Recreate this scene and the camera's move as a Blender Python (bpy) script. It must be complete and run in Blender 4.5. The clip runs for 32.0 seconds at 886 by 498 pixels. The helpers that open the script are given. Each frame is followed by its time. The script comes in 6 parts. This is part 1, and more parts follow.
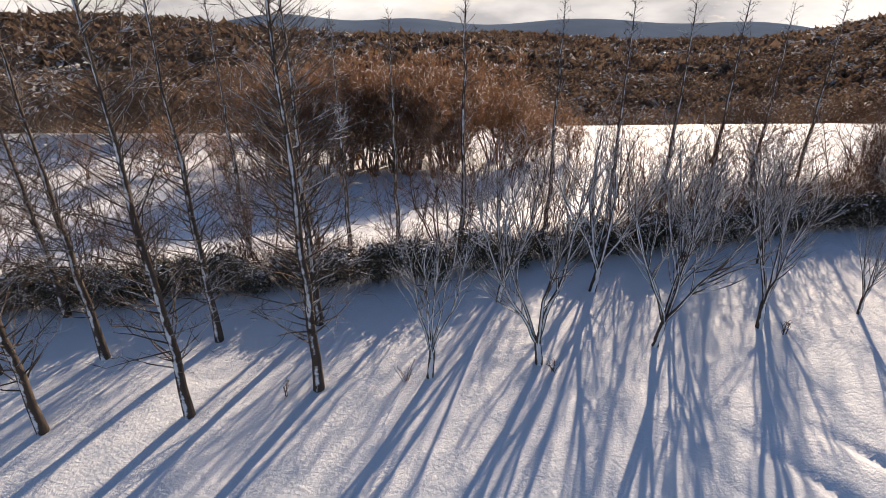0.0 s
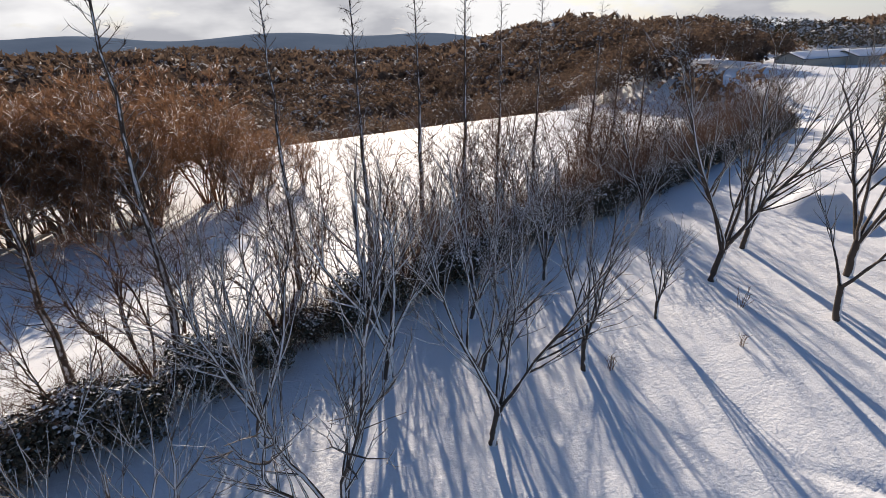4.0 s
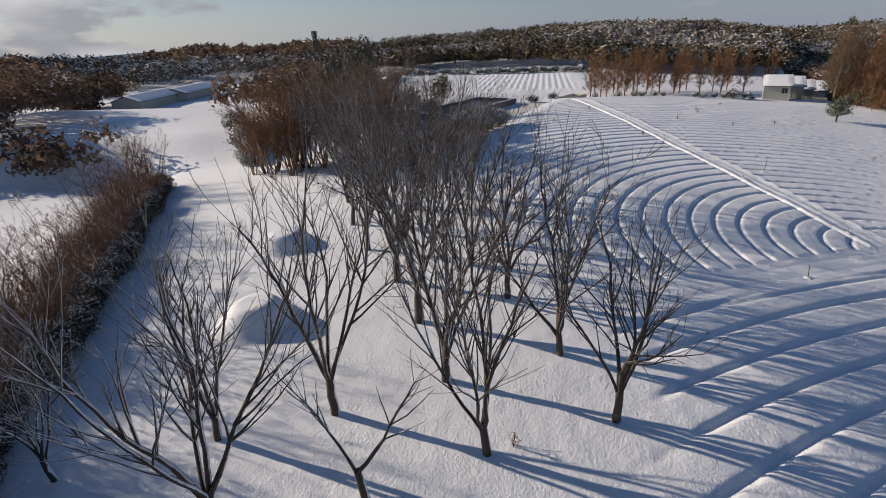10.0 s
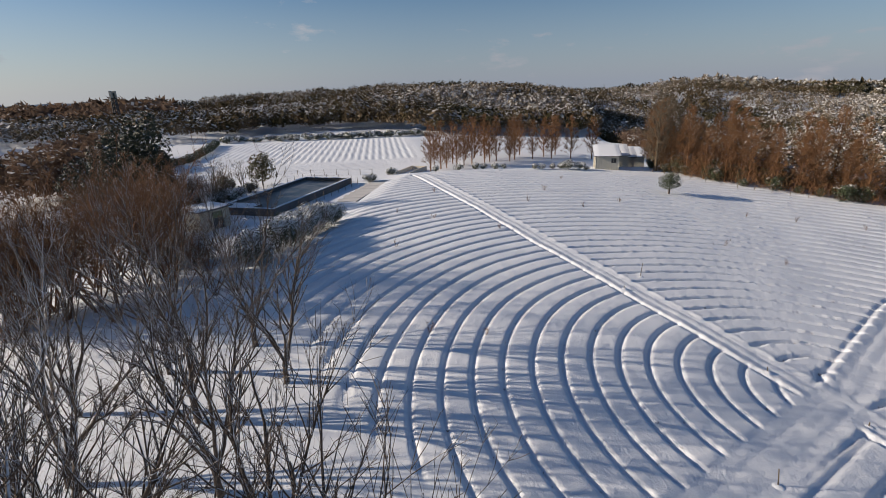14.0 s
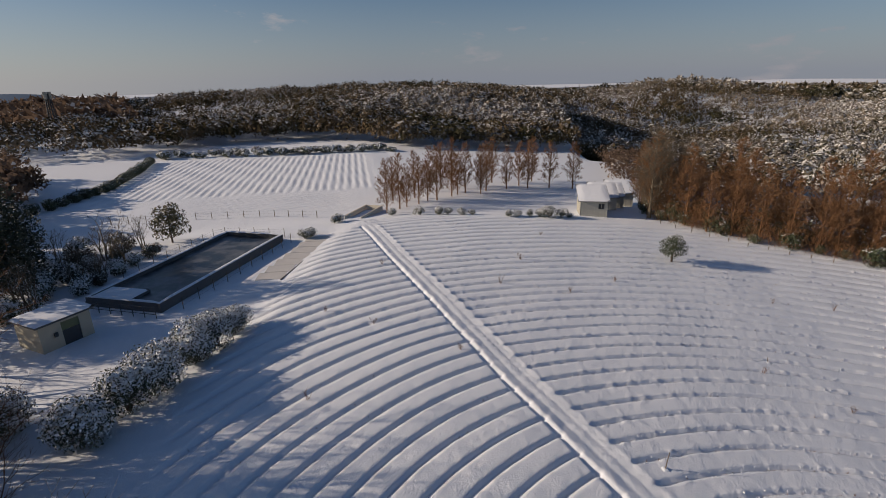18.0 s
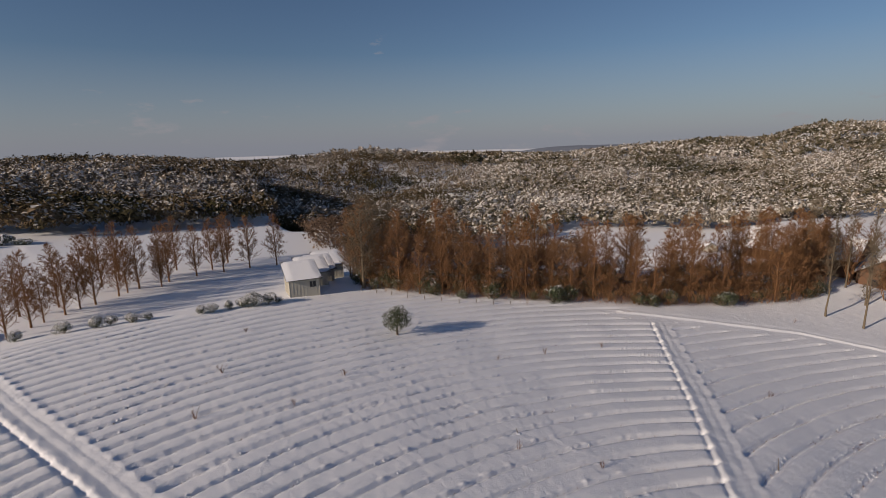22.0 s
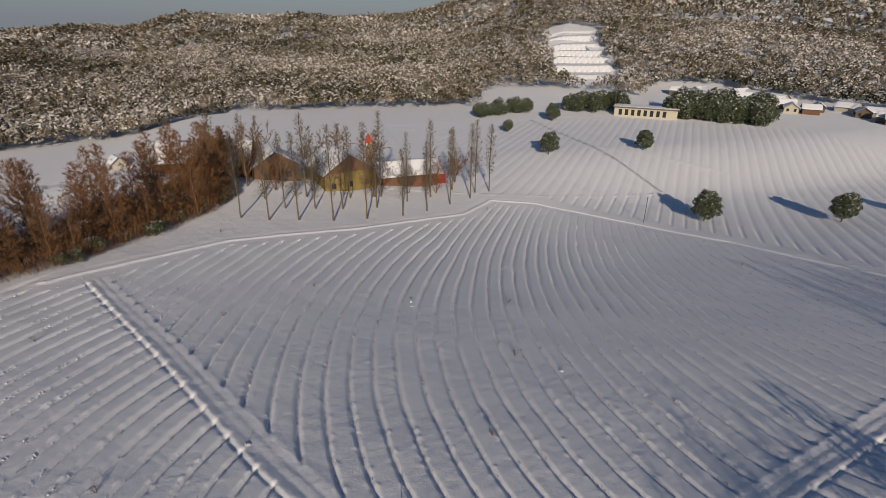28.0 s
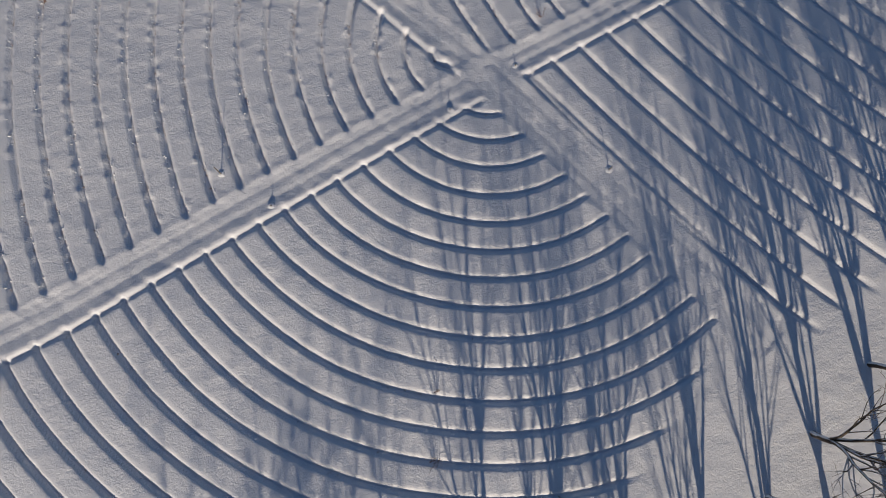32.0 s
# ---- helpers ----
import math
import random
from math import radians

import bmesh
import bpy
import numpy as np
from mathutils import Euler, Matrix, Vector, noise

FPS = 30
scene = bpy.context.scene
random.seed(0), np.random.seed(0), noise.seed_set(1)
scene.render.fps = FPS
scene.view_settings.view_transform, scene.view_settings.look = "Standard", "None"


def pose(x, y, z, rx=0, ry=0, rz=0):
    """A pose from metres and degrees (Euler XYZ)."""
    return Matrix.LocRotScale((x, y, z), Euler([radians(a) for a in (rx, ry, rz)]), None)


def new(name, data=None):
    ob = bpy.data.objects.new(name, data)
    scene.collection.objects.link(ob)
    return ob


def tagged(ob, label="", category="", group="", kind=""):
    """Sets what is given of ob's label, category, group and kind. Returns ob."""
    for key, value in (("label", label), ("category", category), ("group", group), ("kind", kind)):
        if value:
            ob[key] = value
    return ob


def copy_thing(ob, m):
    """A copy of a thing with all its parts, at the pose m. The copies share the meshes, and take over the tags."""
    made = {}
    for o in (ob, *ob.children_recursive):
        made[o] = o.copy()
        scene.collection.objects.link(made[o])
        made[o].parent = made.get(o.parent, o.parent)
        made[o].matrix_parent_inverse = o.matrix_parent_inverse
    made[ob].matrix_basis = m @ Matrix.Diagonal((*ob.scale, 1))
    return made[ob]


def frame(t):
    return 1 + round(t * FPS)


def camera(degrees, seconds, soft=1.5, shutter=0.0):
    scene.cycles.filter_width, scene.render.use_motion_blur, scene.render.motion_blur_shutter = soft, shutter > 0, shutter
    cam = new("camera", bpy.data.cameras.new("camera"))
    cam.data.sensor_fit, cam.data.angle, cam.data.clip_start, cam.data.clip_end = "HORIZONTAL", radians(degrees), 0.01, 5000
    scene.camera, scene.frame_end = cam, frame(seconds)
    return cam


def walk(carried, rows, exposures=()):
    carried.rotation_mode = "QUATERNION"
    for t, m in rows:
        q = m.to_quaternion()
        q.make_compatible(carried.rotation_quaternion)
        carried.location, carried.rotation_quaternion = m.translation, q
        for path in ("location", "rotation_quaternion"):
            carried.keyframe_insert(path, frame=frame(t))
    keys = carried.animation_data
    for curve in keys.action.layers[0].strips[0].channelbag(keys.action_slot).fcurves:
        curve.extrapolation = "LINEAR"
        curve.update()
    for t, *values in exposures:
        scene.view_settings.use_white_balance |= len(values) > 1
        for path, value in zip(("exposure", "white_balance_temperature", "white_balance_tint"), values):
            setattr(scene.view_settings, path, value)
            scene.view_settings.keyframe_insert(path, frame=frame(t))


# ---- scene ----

# camera
cam = camera(82.0, 32.0, soft=0.35)
PATH = [
    # seconds, x, y, z, yaw, pitch, roll
    (0.0, 2.76, 1.53, 11.84, 13.2, -24.6, -0.3),
    (0.5, 2.61, 2.60, 11.75, 13.1, -24.5, -0.4),
    (1.0, 2.49, 3.64, 11.65, 13.1, -24.4, -0.4),
    (1.5, 2.46, 4.63, 11.56, 11.1, -24.2, -0.6),
    (2.0, 2.32, 5.58, 11.48, 7.0, -24.3, -0.5),
    (2.5, 2.31, 6.56, 11.32, 2.8, -24.1, -0.5),
    (3.0, 2.24, 7.46, 11.19, -6.1, -23.9, -0.6),
    (3.5, 2.29, 8.32, 11.10, -13.1, -23.8, -0.7),
    (5.5, 3.67, 11.50, 11.50, -22.8, -23.0, -2.5),
    (6.0, 4.16, 12.47, 11.55, -26.7, -22.2, -2.2),
    (6.5, 4.67, 13.25, 11.88, -32.9, -22.1, -2.2),
    (7.0, 5.22, 13.90, 12.38, -40.7, -22.2, -2.4),
    (7.5, 5.90, 14.36, 12.86, -53.6, -22.6, -2.8),
    (8.0, 6.55, 14.83, 13.34, -69.3, -23.2, -3.0),
    (8.5, 7.24, 15.25, 13.81, -78.4, -23.5, -2.8),
    (9.0, 8.09, 15.50, 14.10, -79.6, -23.2, -2.7),
    (9.5, 9.11, 15.67, 14.19, -80.0, -23.0, -2.4),
    (10.0, 10.30, 15.83, 14.21, -80.3, -22.8, -2.4),
    (10.5, 11.65, 15.93, 14.31, -80.4, -22.6, -2.3),
    (11.0, 13.23, 16.11, 14.40, -80.6, -22.4, -2.2),
    (11.5, 14.95, 16.44, 14.46, -81.8, -22.3, -2.1),
    (12.0, 16.95, 16.33, 14.36, -81.9, -21.3, -2.0),
    (12.5, 19.12, 16.19, 14.70, -84.8, -19.7, -1.9),
    (13.0, 21.20, 15.99, 15.30, -89.2, -19.1, -1.9),
    (13.5, 23.18, 15.71, 16.06, -93.9, -18.2, -2.0),
    (14.0, 25.27, 15.30, 16.68, -98.3, -17.8, -1.9),
    (14.5, 27.11, 14.74, 17.38, -99.9, -17.8, -1.9),
    (15.0, 29.09, 14.07, 18.20, -100.2, -17.7, -1.7),
    (15.5, 31.25, 13.40, 19.10, -100.4, -17.6, -1.5),
    (17.5, 39.86, 10.45, 21.92, -101.0, -18.7, -1.2),
    (18.0, 42.20, 9.65, 21.96, -101.2, -18.6, -1.2),
    (18.5, 44.59, 8.83, 21.90, -101.4, -18.1, -1.0),
    (19.0, 46.57, 8.06, 21.74, -101.6, -15.6, -0.9),
    (19.5, 48.10, 7.51, 21.46, -101.6, -14.1, -0.7),
    (20.0, 49.26, 6.90, 21.31, -103.4, -12.0, -0.7),
    (20.5, 49.99, 6.44, 21.31, -106.6, -11.5, -0.8),
    (21.0, 50.46, 6.03, 21.32, -110.7, -11.5, -0.9),
    (21.5, 50.80, 5.55, 21.28, -119.6, -11.6, -1.1),
    (22.0, 51.12, 5.10, 21.22, -134.2, -11.8, -1.5),
    (22.5, 51.42, 4.70, 21.20, -149.9, -12.2, -1.6),
    (23.0, 51.47, 4.28, 21.29, -160.4, -12.5, -1.5),
    (23.5, 51.32, 4.02, 21.53, -173.0, -12.7, -1.5),
    (24.0, 51.33, 3.83, 21.75, -187.3, -13.0, -1.4),
    (24.5, 51.43, 3.58, 21.74, -192.7, -16.8, -1.2),
    (25.0, 51.26, 3.25, 22.05, -193.1, -20.9, -1.0),
    (25.5, 51.15, 3.10, 22.54, -193.7, -21.3, -0.8),
    (27.5, 51.43, 3.22, 25.15, -195.4, -23.6, 0.3),
    (28.0, 51.56, 3.27, 25.77, -195.5, -24.0, 0.6),
    (28.5, 51.81, 3.37, 26.07, -195.5, -25.1, 0.7),
    (29.0, 52.04, 3.33, 26.59, -195.9, -33.5, 0.9),
    (29.5, 52.18, 3.45, 27.15, -196.4, -41.7, 0.9),
    (30.0, 52.28, 3.60, 27.71, -196.8, -49.8, 0.9),
    (30.5, 52.35, 3.77, 28.33, -197.1, -58.1, 1.0),
    (31.0, 52.18, 3.91, 28.84, -196.7, -66.5, 0.4),
    (31.5, 52.35, 4.02, 29.41, -197.4, -75.0, 1.0),
    (32.0, 52.57, 4.15, 29.99, -200.4, -83.4, 4.0),
]
walk(cam, [(t, pose(x, y, z, 90 + pitch, 0, yaw) @ pose(0, 0, 0, 0, 0, roll)) for t, x, y, z, yaw, pitch, roll in PATH],
     exposures=[(0.0, 0.76, 7000, 13), (2.0, 0.72, 6850, 13), (3.0, 0.68, 6600, 11), (5.0, 0.58, 6350, 10), (7.0, 0.42, 6350, 10), (8.5, 0.24, 6250, 9), (10.5, 0.14, 6350, 10), (12.0, 0.2, 6300, 10), (13.0, 0.3, 6300, 10), (14.0, 0.2, 6280, 9), (17.0, -0.1, 6450, 11), (19.0, -0.23, 6550, 12), (22.0, -0.27, 6650, 14), (24.0, -0.38, 6900, 14), (25.5, -0.5, 6600, 11), (28.0, -0.48, 6500, 10), (30.0, -0.48, 6480, 10), (32.0, -0.27, 6450, 9)])

# world and sun
SUN_TO = Vector((0.21, 0.978, 0.0)).normalized()
SUN_ELEV = radians(20)
world = bpy.data.worlds.new("world")
scene.world = world
world.use_nodes = True


def build_sky():
    nt = world.node_tree
    nt.nodes.clear()
    out = nt.nodes.new("ShaderNodeOutputWorld")
    bg = nt.nodes.new("ShaderNodeBackground")
    sky = nt.nodes.new("ShaderNodeTexSky")
    sky.sky_type = "NISHITA"
    sky.sun_disc = False
    sky.sun_elevation = SUN_ELEV
    sky.sun_rotation = math.atan2(SUN_TO.x, SUN_TO.y)
    sky.altitude = 200
    sky.air_density = 1.0
    sky.dust_density = 0.6
    sky.ozone_density = 3.5
    bg.inputs["Strength"].default_value = 0.066
    tc = nt.nodes.new("ShaderNodeTexCoord")
    mp = nt.nodes.new("ShaderNodeMapping")
    mp.inputs["Scale"].default_value = (3.0, 3.0, 9.0)
    nz = nt.nodes.new("ShaderNodeTexNoise")
    nz.inputs["Scale"].default_value = 1.6
    nz.inputs["Detail"].default_value = 7
    nz.inputs["Roughness"].default_value = 0.58
    ramp = nt.nodes.new("ShaderNodeValToRGB")
    ramp.color_ramp.elements[0].position = 0.69
    ramp.color_ramp.elements[1].position = 0.78
    sep = nt.nodes.new("ShaderNodeSeparateXYZ")
    north = nt.nodes.new("ShaderNodeMapRange")
    north.inputs["From Min"].default_value = 0.45
    north.inputs["From Max"].default_value = 0.95
    north.inputs["To Min"].default_value = 0.0
    north.inputs["To Max"].default_value = 0.26
    add = nt.nodes.new("ShaderNodeMath")
    add.operation = "ADD"
    low = nt.nodes.new("ShaderNodeMapRange")
    low.inputs["From Min"].default_value = 0.13
    low.inputs["From Max"].default_value = 0.05
    low.inputs["To Min"].default_value = 0.0
    low.inputs["To Max"].default_value = 0.12
    add2 = nt.nodes.new("ShaderNodeMath")
    add2.operation = "ADD"
    mix = nt.nodes.new("ShaderNodeMixRGB")
    cloud = nt.nodes.new("ShaderNodeMixRGB")
    cloud.inputs["Color1"].default_value = (5.0, 4.9, 5.3, 1)
    shape = nt.nodes.new("ShaderNodeTexNoise")
    shape.inputs["Scale"].default_value = 1.1
    shape.inputs["Detail"].default_value = 5
    bank = nt.nodes.new("ShaderNodeValToRGB")
    bank.color_ramp.elements[0].position = 0.40
    bank.color_ramp.elements[0].color = (4.8, 4.8, 5.1, 1)
    bank.color_ramp.elements[1].position = 0.60
    bank.color_ramp.elements[1].color = (9.6, 9.4, 9.3, 1)
    side = nt.nodes.new("ShaderNodeMapRange")
    side.inputs["From Min"].default_value = -0.1
    side.inputs["From Max"].default_value = 0.8
    haze = nt.nodes.new("ShaderNodeMapRange")
    haze.inputs["From Min"].default_value = 0.0
    haze.inputs["From Max"].default_value = 0.16
    haze.inputs["To Min"].default_value = 0.7
    haze.inputs["To Max"].default_value = 0.0
    veil = nt.nodes.new("ShaderNodeMixRGB")
    veil_c = nt.nodes.new("ShaderNodeMixRGB")
    veil_c.inputs["Color1"].default_value = (4.3, 4.7, 5.8, 1)
    veil_c.inputs["Color2"].default_value = (7.4, 7.3, 7.4, 1)
    tint = nt.nodes.new("ShaderNodeMixRGB")
    tint.blend_type = "MULTIPLY"
    tint.inputs["Fac"].default_value = 1.0
    tint.inputs["Color2"].default_value = (0.92, 0.96, 1.03, 1)
    lk = nt.links.new
    lk(tc.outputs["Generated"], mp.inputs["Vector"])
    lk(mp.outputs["Vector"], nz.inputs["Vector"])
    lk(tc.outputs["Generated"], sep.inputs["Vector"])
    lk(sep.outputs["Y"], north.inputs["Value"])
    lk(sep.outputs["Y"], side.inputs["Value"])
    lk(sep.outputs["Z"], haze.inputs["Value"])
    lk(nz.outputs["Fac"], add.inputs[0])
    lk(north.outputs["Result"], add.inputs[1])
    lk(sep.outputs["Z"], low.inputs["Value"])
    lk(add.outputs["Value"], add2.inputs[0])
    lk(low.outputs["Result"], add2.inputs[1])
    lk(add2.outputs["Value"], ramp.inputs["Fac"])
    lk(mp.outputs["Vector"], shape.inputs["Vector"])
    lk(shape.outputs["Fac"], bank.inputs["Fac"])
    lk(bank.outputs["Color"], cloud.inputs["Color2"])
    lk(side.outputs["Result"], cloud.inputs["Fac"])
    lk(side.outputs["Result"], veil_c.inputs["Fac"])
    lk(sky.outputs["Color"], tint.inputs["Color1"])
    lk(tint.outputs["Color"], veil.inputs["Color1"])
    lk(veil_c.outputs["Color"], veil.inputs["Color2"])
    lk(haze.outputs["Result"], veil.inputs["Fac"])
    lk(ramp.outputs["Color"], mix.inputs["Fac"])
    lk(veil.outputs["Color"], mix.inputs["Color1"])
    lk(cloud.outputs["Color"], mix.inputs["Color2"])
    lk(mix.outputs["Color"], bg.inputs["Color"])
    lk(bg.outputs["Background"], out.inputs["Surface"])


build_sky()
sun_data = bpy.data.lights.new("sun", "SUN")
sun_data.energy = 5.0
sun_data.angle = radians(0.6)
sun_data.color = (1.0, 0.83, 0.65)
sun = new("sun", sun_data)
sun_dir = Vector((SUN_TO.x * math.cos(SUN_ELEV), SUN_TO.y * math.cos(SUN_ELEV), math.sin(SUN_ELEV)))
sun.rotation_mode = "QUATERNION"
sun.rotation_quaternion = sun_dir.to_track_quat("Z", "Y")
sun.location = (0, 60, 80)

# ---- materials ----


class Mat:
    """A small wrapper that builds one node material."""

    def __init__(self, name, rough=0.7, metal=0.0):
        self.m = bpy.data.materials.new(name)
        self.m.use_nodes = True
        self.nt = self.m.node_tree
        self.b = self.nt.nodes["Principled BSDF"]
        self.b.inputs["Roughness"].default_value = rough
        self.b.inputs["Metallic"].default_value = metal

    def n(self, kind, **ins):
        nd = self.nt.nodes.new(kind)
        for k, v in ins.items():
            nd.inputs[k.replace("_", " ")].default_value = v
        return nd

    def link(self, a, b):
        self.nt.links.new(a, b)

    def noise(self, scale, detail=4, rough=0.55, coord="Object"):
        tc = self.nt.nodes.new("ShaderNodeTexCoord") if coord != "World" else self.nt.nodes.new("ShaderNodeNewGeometry")
        nd = self.n("ShaderNodeTexNoise", Scale=scale, Detail=detail, Roughness=rough)
        self.link(tc.outputs[coord if coord != "World" else "Position"], nd.inputs["Vector"])
        return nd.outputs["Fac"]

    def ramp(self, fac, stops):
        r = self.nt.nodes.new("ShaderNodeValToRGB")
        els = r.color_ramp.elements
        while len(els) < len(stops):
            els.new(0.5)
        for e, (p, c) in zip(els, stops):
            e.position, e.color = p, (*c, 1)
        self.link(fac, r.inputs["Fac"])
        return r.outputs["Color"]

    def mix(self, fac, a, b, kind="MIX"):
        nd = self.nt.nodes.new("ShaderNodeMixRGB")
        nd.blend_type = kind
        for sock, v in (("Fac", fac), ("Color1", a), ("Color2", b)):
            if isinstance(v, (int, float)):
                nd.inputs[sock].default_value = v
            elif isinstance(v, tuple):
                nd.inputs[sock].default_value = (*v, 1)
            else:
                self.link(v, nd.inputs[sock])
        return nd.outputs["Color"]

    def math(self, op, a, b=0.0):
        nd = self.nt.nodes.new("ShaderNodeMath")
        nd.operation = op
        for i, v in enumerate((a, b)):
            if isinstance(v, (int, float)):
                nd.inputs[i].default_value = v
            else:
                self.link(v, nd.inputs[i])
        return nd.outputs["Value"]

    def thin(self, c, share):
        """Lets part of the light through, as thin twigs and leaves do."""
        tr = self.nt.nodes.new("ShaderNodeBsdfTranslucent")
        mx = self.nt.nodes.new("ShaderNodeMixShader")
        mx.inputs["Fac"].default_value = share
        self.link(c, tr.inputs["Color"])
        self.link(self.b.outputs["BSDF"], mx.inputs[1])
        self.link(tr.outputs["BSDF"], mx.inputs[2])
        self.link(mx.outputs["Shader"], self.nt.nodes["Material Output"].inputs["Surface"])

    def color(self, c):
        if isinstance(c, tuple):
            self.b.inputs["Base Color"].default_value = (*c, 1)
        else:
            self.link(c, self.b.inputs["Base Color"])
        return self

    def bump(self, fac, strength=0.4, dist=0.02):
        bp = self.n("ShaderNodeBump", Strength=strength, Distance=dist)
        self.link(fac, bp.inputs["Height"])
        self.link(bp.outputs["Normal"], self.b.inputs["Normal"])
        return self

    def facing(self, x, y, z):
        """How far a surface faces a fixed direction of the world, -1 to 1."""
        g = self.nt.nodes.new("ShaderNodeNewGeometry")
        d = self.nt.nodes.new("ShaderNodeVectorMath")
        d.operation = "DOT_PRODUCT"
        v = Vector((x, y, z)).normalized()
        d.inputs[1].default_value = v
        self.link(g.outputs["Normal"], d.inputs[0])
        return d.outputs["Value"]

    def island(self):
        return self.nt.nodes.new("ShaderNodeNewGeometry").outputs["Random Per Island"]

    def object_random(self):
        return self.nt.nodes.new("ShaderNodeObjectInfo").outputs["Random"]


def snow_material():
    m = Mat("snow", rough=0.62)
    big = m.noise(0.06, 3, 0.5, "World")
    fine = m.noise(9.0, 5, 0.6, "World")
    mid = m.noise(1.3, 4, 0.6, "World")
    c = m.mix(m.math("MULTIPLY", big, 0.7), (0.78, 0.81, 0.86), (0.84, 0.86, 0.89))
    m.color(c)
    grit = m.noise(26.0, 3, 0.6, "World")
    h = m.math("ADD", m.math("ADD", m.math("MULTIPLY", mid, 1.0), m.math("MULTIPLY", fine, 0.5)), m.math("MULTIPLY", grit, 0.16))
    m.bump(h, 0.46, 0.14)
    m.b.inputs["Subsurface Weight"].default_value = 0.0
    m.b.inputs["Specular IOR Level"].default_value = 0.06
    return m.m


def plain_material(name, a, b, scale=3.0, rough=0.8, bump=0.3, dist=0.02, metal=0.0):
    m = Mat(name, rough, metal)
    n1 = m.noise(scale, 5, 0.6)
    n2 = m.noise(scale * 9, 3, 0.6)
    m.color(m.mix(m.math("ADD", m.math("MULTIPLY", n1, 0.75), m.math("MULTIPLY", n2, 0.25)), a, b))
    m.bump(n2, bump, dist)
    return m.m


def bark_material(name, a, b, snow_side=0.45, top=0.55, glow=0.0):
    """Bark with snow blown on to its southern side and lying on top."""
    m = Mat(name, 0.85)
    n1 = m.noise(2.2, 4, 0.6)
    n2 = m.noise(22, 3, 0.6)
    base = m.mix(n1, a, b)
    side = m.math("MAXIMUM", m.facing(0.25, -1.0, 0.15), m.math("MULTIPLY", m.facing(0.0, -0.2, 1.0), 1.0 if top else 0.0))
    edge = m.math("ADD", side, m.math("MULTIPLY", m.math("SUBTRACT", m.noise(1.1, 4, 0.65), 0.5), 1.3))
    fac = m.ramp(edge, [(snow_side, (0, 0, 0)), (snow_side + 0.12, (1, 1, 1))])
    c = m.mix(fac, base, (0.80, 0.81, 0.83))
    m.color(c)
    m.bump(n2, 0.5, 0.03)
    if glow:
        m.thin(c, glow)
    return m.m


def leaf_material(name, stops, rough=0.7, top_snow=None):
    m = Mat(name, rough)
    r = m.island()
    c = m.ramp(r, stops)
    if top_snow is not None:
        up = m.facing(0, -0.1, 1)
        nz = m.noise(0.9, 3, 0.6, "World")
        f = m.ramp(m.math("ADD", up, m.math("MULTIPLY", m.math("SUBTRACT", nz, 0.5), 1.6)), [(top_snow, (0, 0, 0)), (min(top_snow + 0.1, 1.0), (1, 1, 1))])
        c = m.mix(f, c, (0.82, 0.83, 0.85))
    m.color(c)
    return m.m


SNOW = snow_material()
BARK = bark_material("bark_grey_brown", (0.05, 0.037, 0.029), (0.095, 0.072, 0.056), 0.72)
BARK_DARK = bark_material("bark_dark", (0.05, 0.036, 0.028), (0.10, 0.07, 0.05), 0.90)
TWIG = leaf_material("brown_twigs", [(0.0, (0.075, 0.035, 0.018)), (0.5, (0.13, 0.058, 0.026)), (1.0, (0.20, 0.10, 0.05))])

# ---- mesh helpers ----


def mesh_np(name, verts, faces, mats, smooth=False, mat_index=None):
    """A mesh from numpy arrays; faces is an (n, 3) or (n, 4) array."""
    me = bpy.data.meshes.new(name)
    verts = np.asarray(verts, np.float32)
    faces = np.asarray(faces, np.int32)
    k = faces.shape[1]
    me.vertices.add(len(verts))
    me.vertices.foreach_set("co", verts.ravel())
    me.loops.add(faces.size)
    me.loops.foreach_set("vertex_index", faces.ravel())
    me.polygons.add(len(faces))
    me.polygons.foreach_set("loop_start", np.arange(0, faces.size, k, dtype=np.int32))
    me.polygons.foreach_set("use_smooth", np.full(len(faces), smooth))
    for m in mats if isinstance(mats, (list, tuple)) else [mats]:
        me.materials.append(m)
    if mat_index is not None:
        me.polygons.foreach_set("material_index", np.asarray(mat_index, np.int32))
    me.update(calc_edges=True)
    me.validate()
    return me


def part(name, bm, material, parent, label=""):
    """Links a bmesh, or a finished mesh, as one mesh object under a thing or a part."""
    if isinstance(bm, bpy.types.Mesh):
        me = bm
    else:
        me = bpy.data.meshes.new(name)
        bm.normal_update()
        bm.to_mesh(me)
        bm.free()
    if material is not None and not me.materials:
        me.materials.append(material)
    ob = new(name, me)
    ob.parent = parent
    if label:
        ob["label"] = label
    return ob


def empty(name, place, label, category, group="", turn=0.0, kind=""):
    ob = new(name)
    ob.empty_display_size = 0.3
    ob.matrix_basis = pose(*place, 0, 0, turn)
    return tagged(ob, label, category, group, kind)


def box(bm, lo, hi, bevel=0.0):
    """A box between two corners, with bevelled edges."""
    r = bmesh.ops.create_cube(bm, size=1.0)
    c = [(a + b) / 2 for a, b in zip(lo, hi)]
    s = [abs(b - a) for a, b in zip(lo, hi)]
    for v in r["verts"]:
        v.co = Vector((c[0] + v.co.x * s[0], c[1] + v.co.y * s[1], c[2] + v.co.z * s[2]))
    if bevel:
        es = list({e for v in r["verts"] for e in v.link_edges})
        bmesh.ops.bevel(bm, geom=es, offset=bevel, segments=1, affect="EDGES")
    return bm


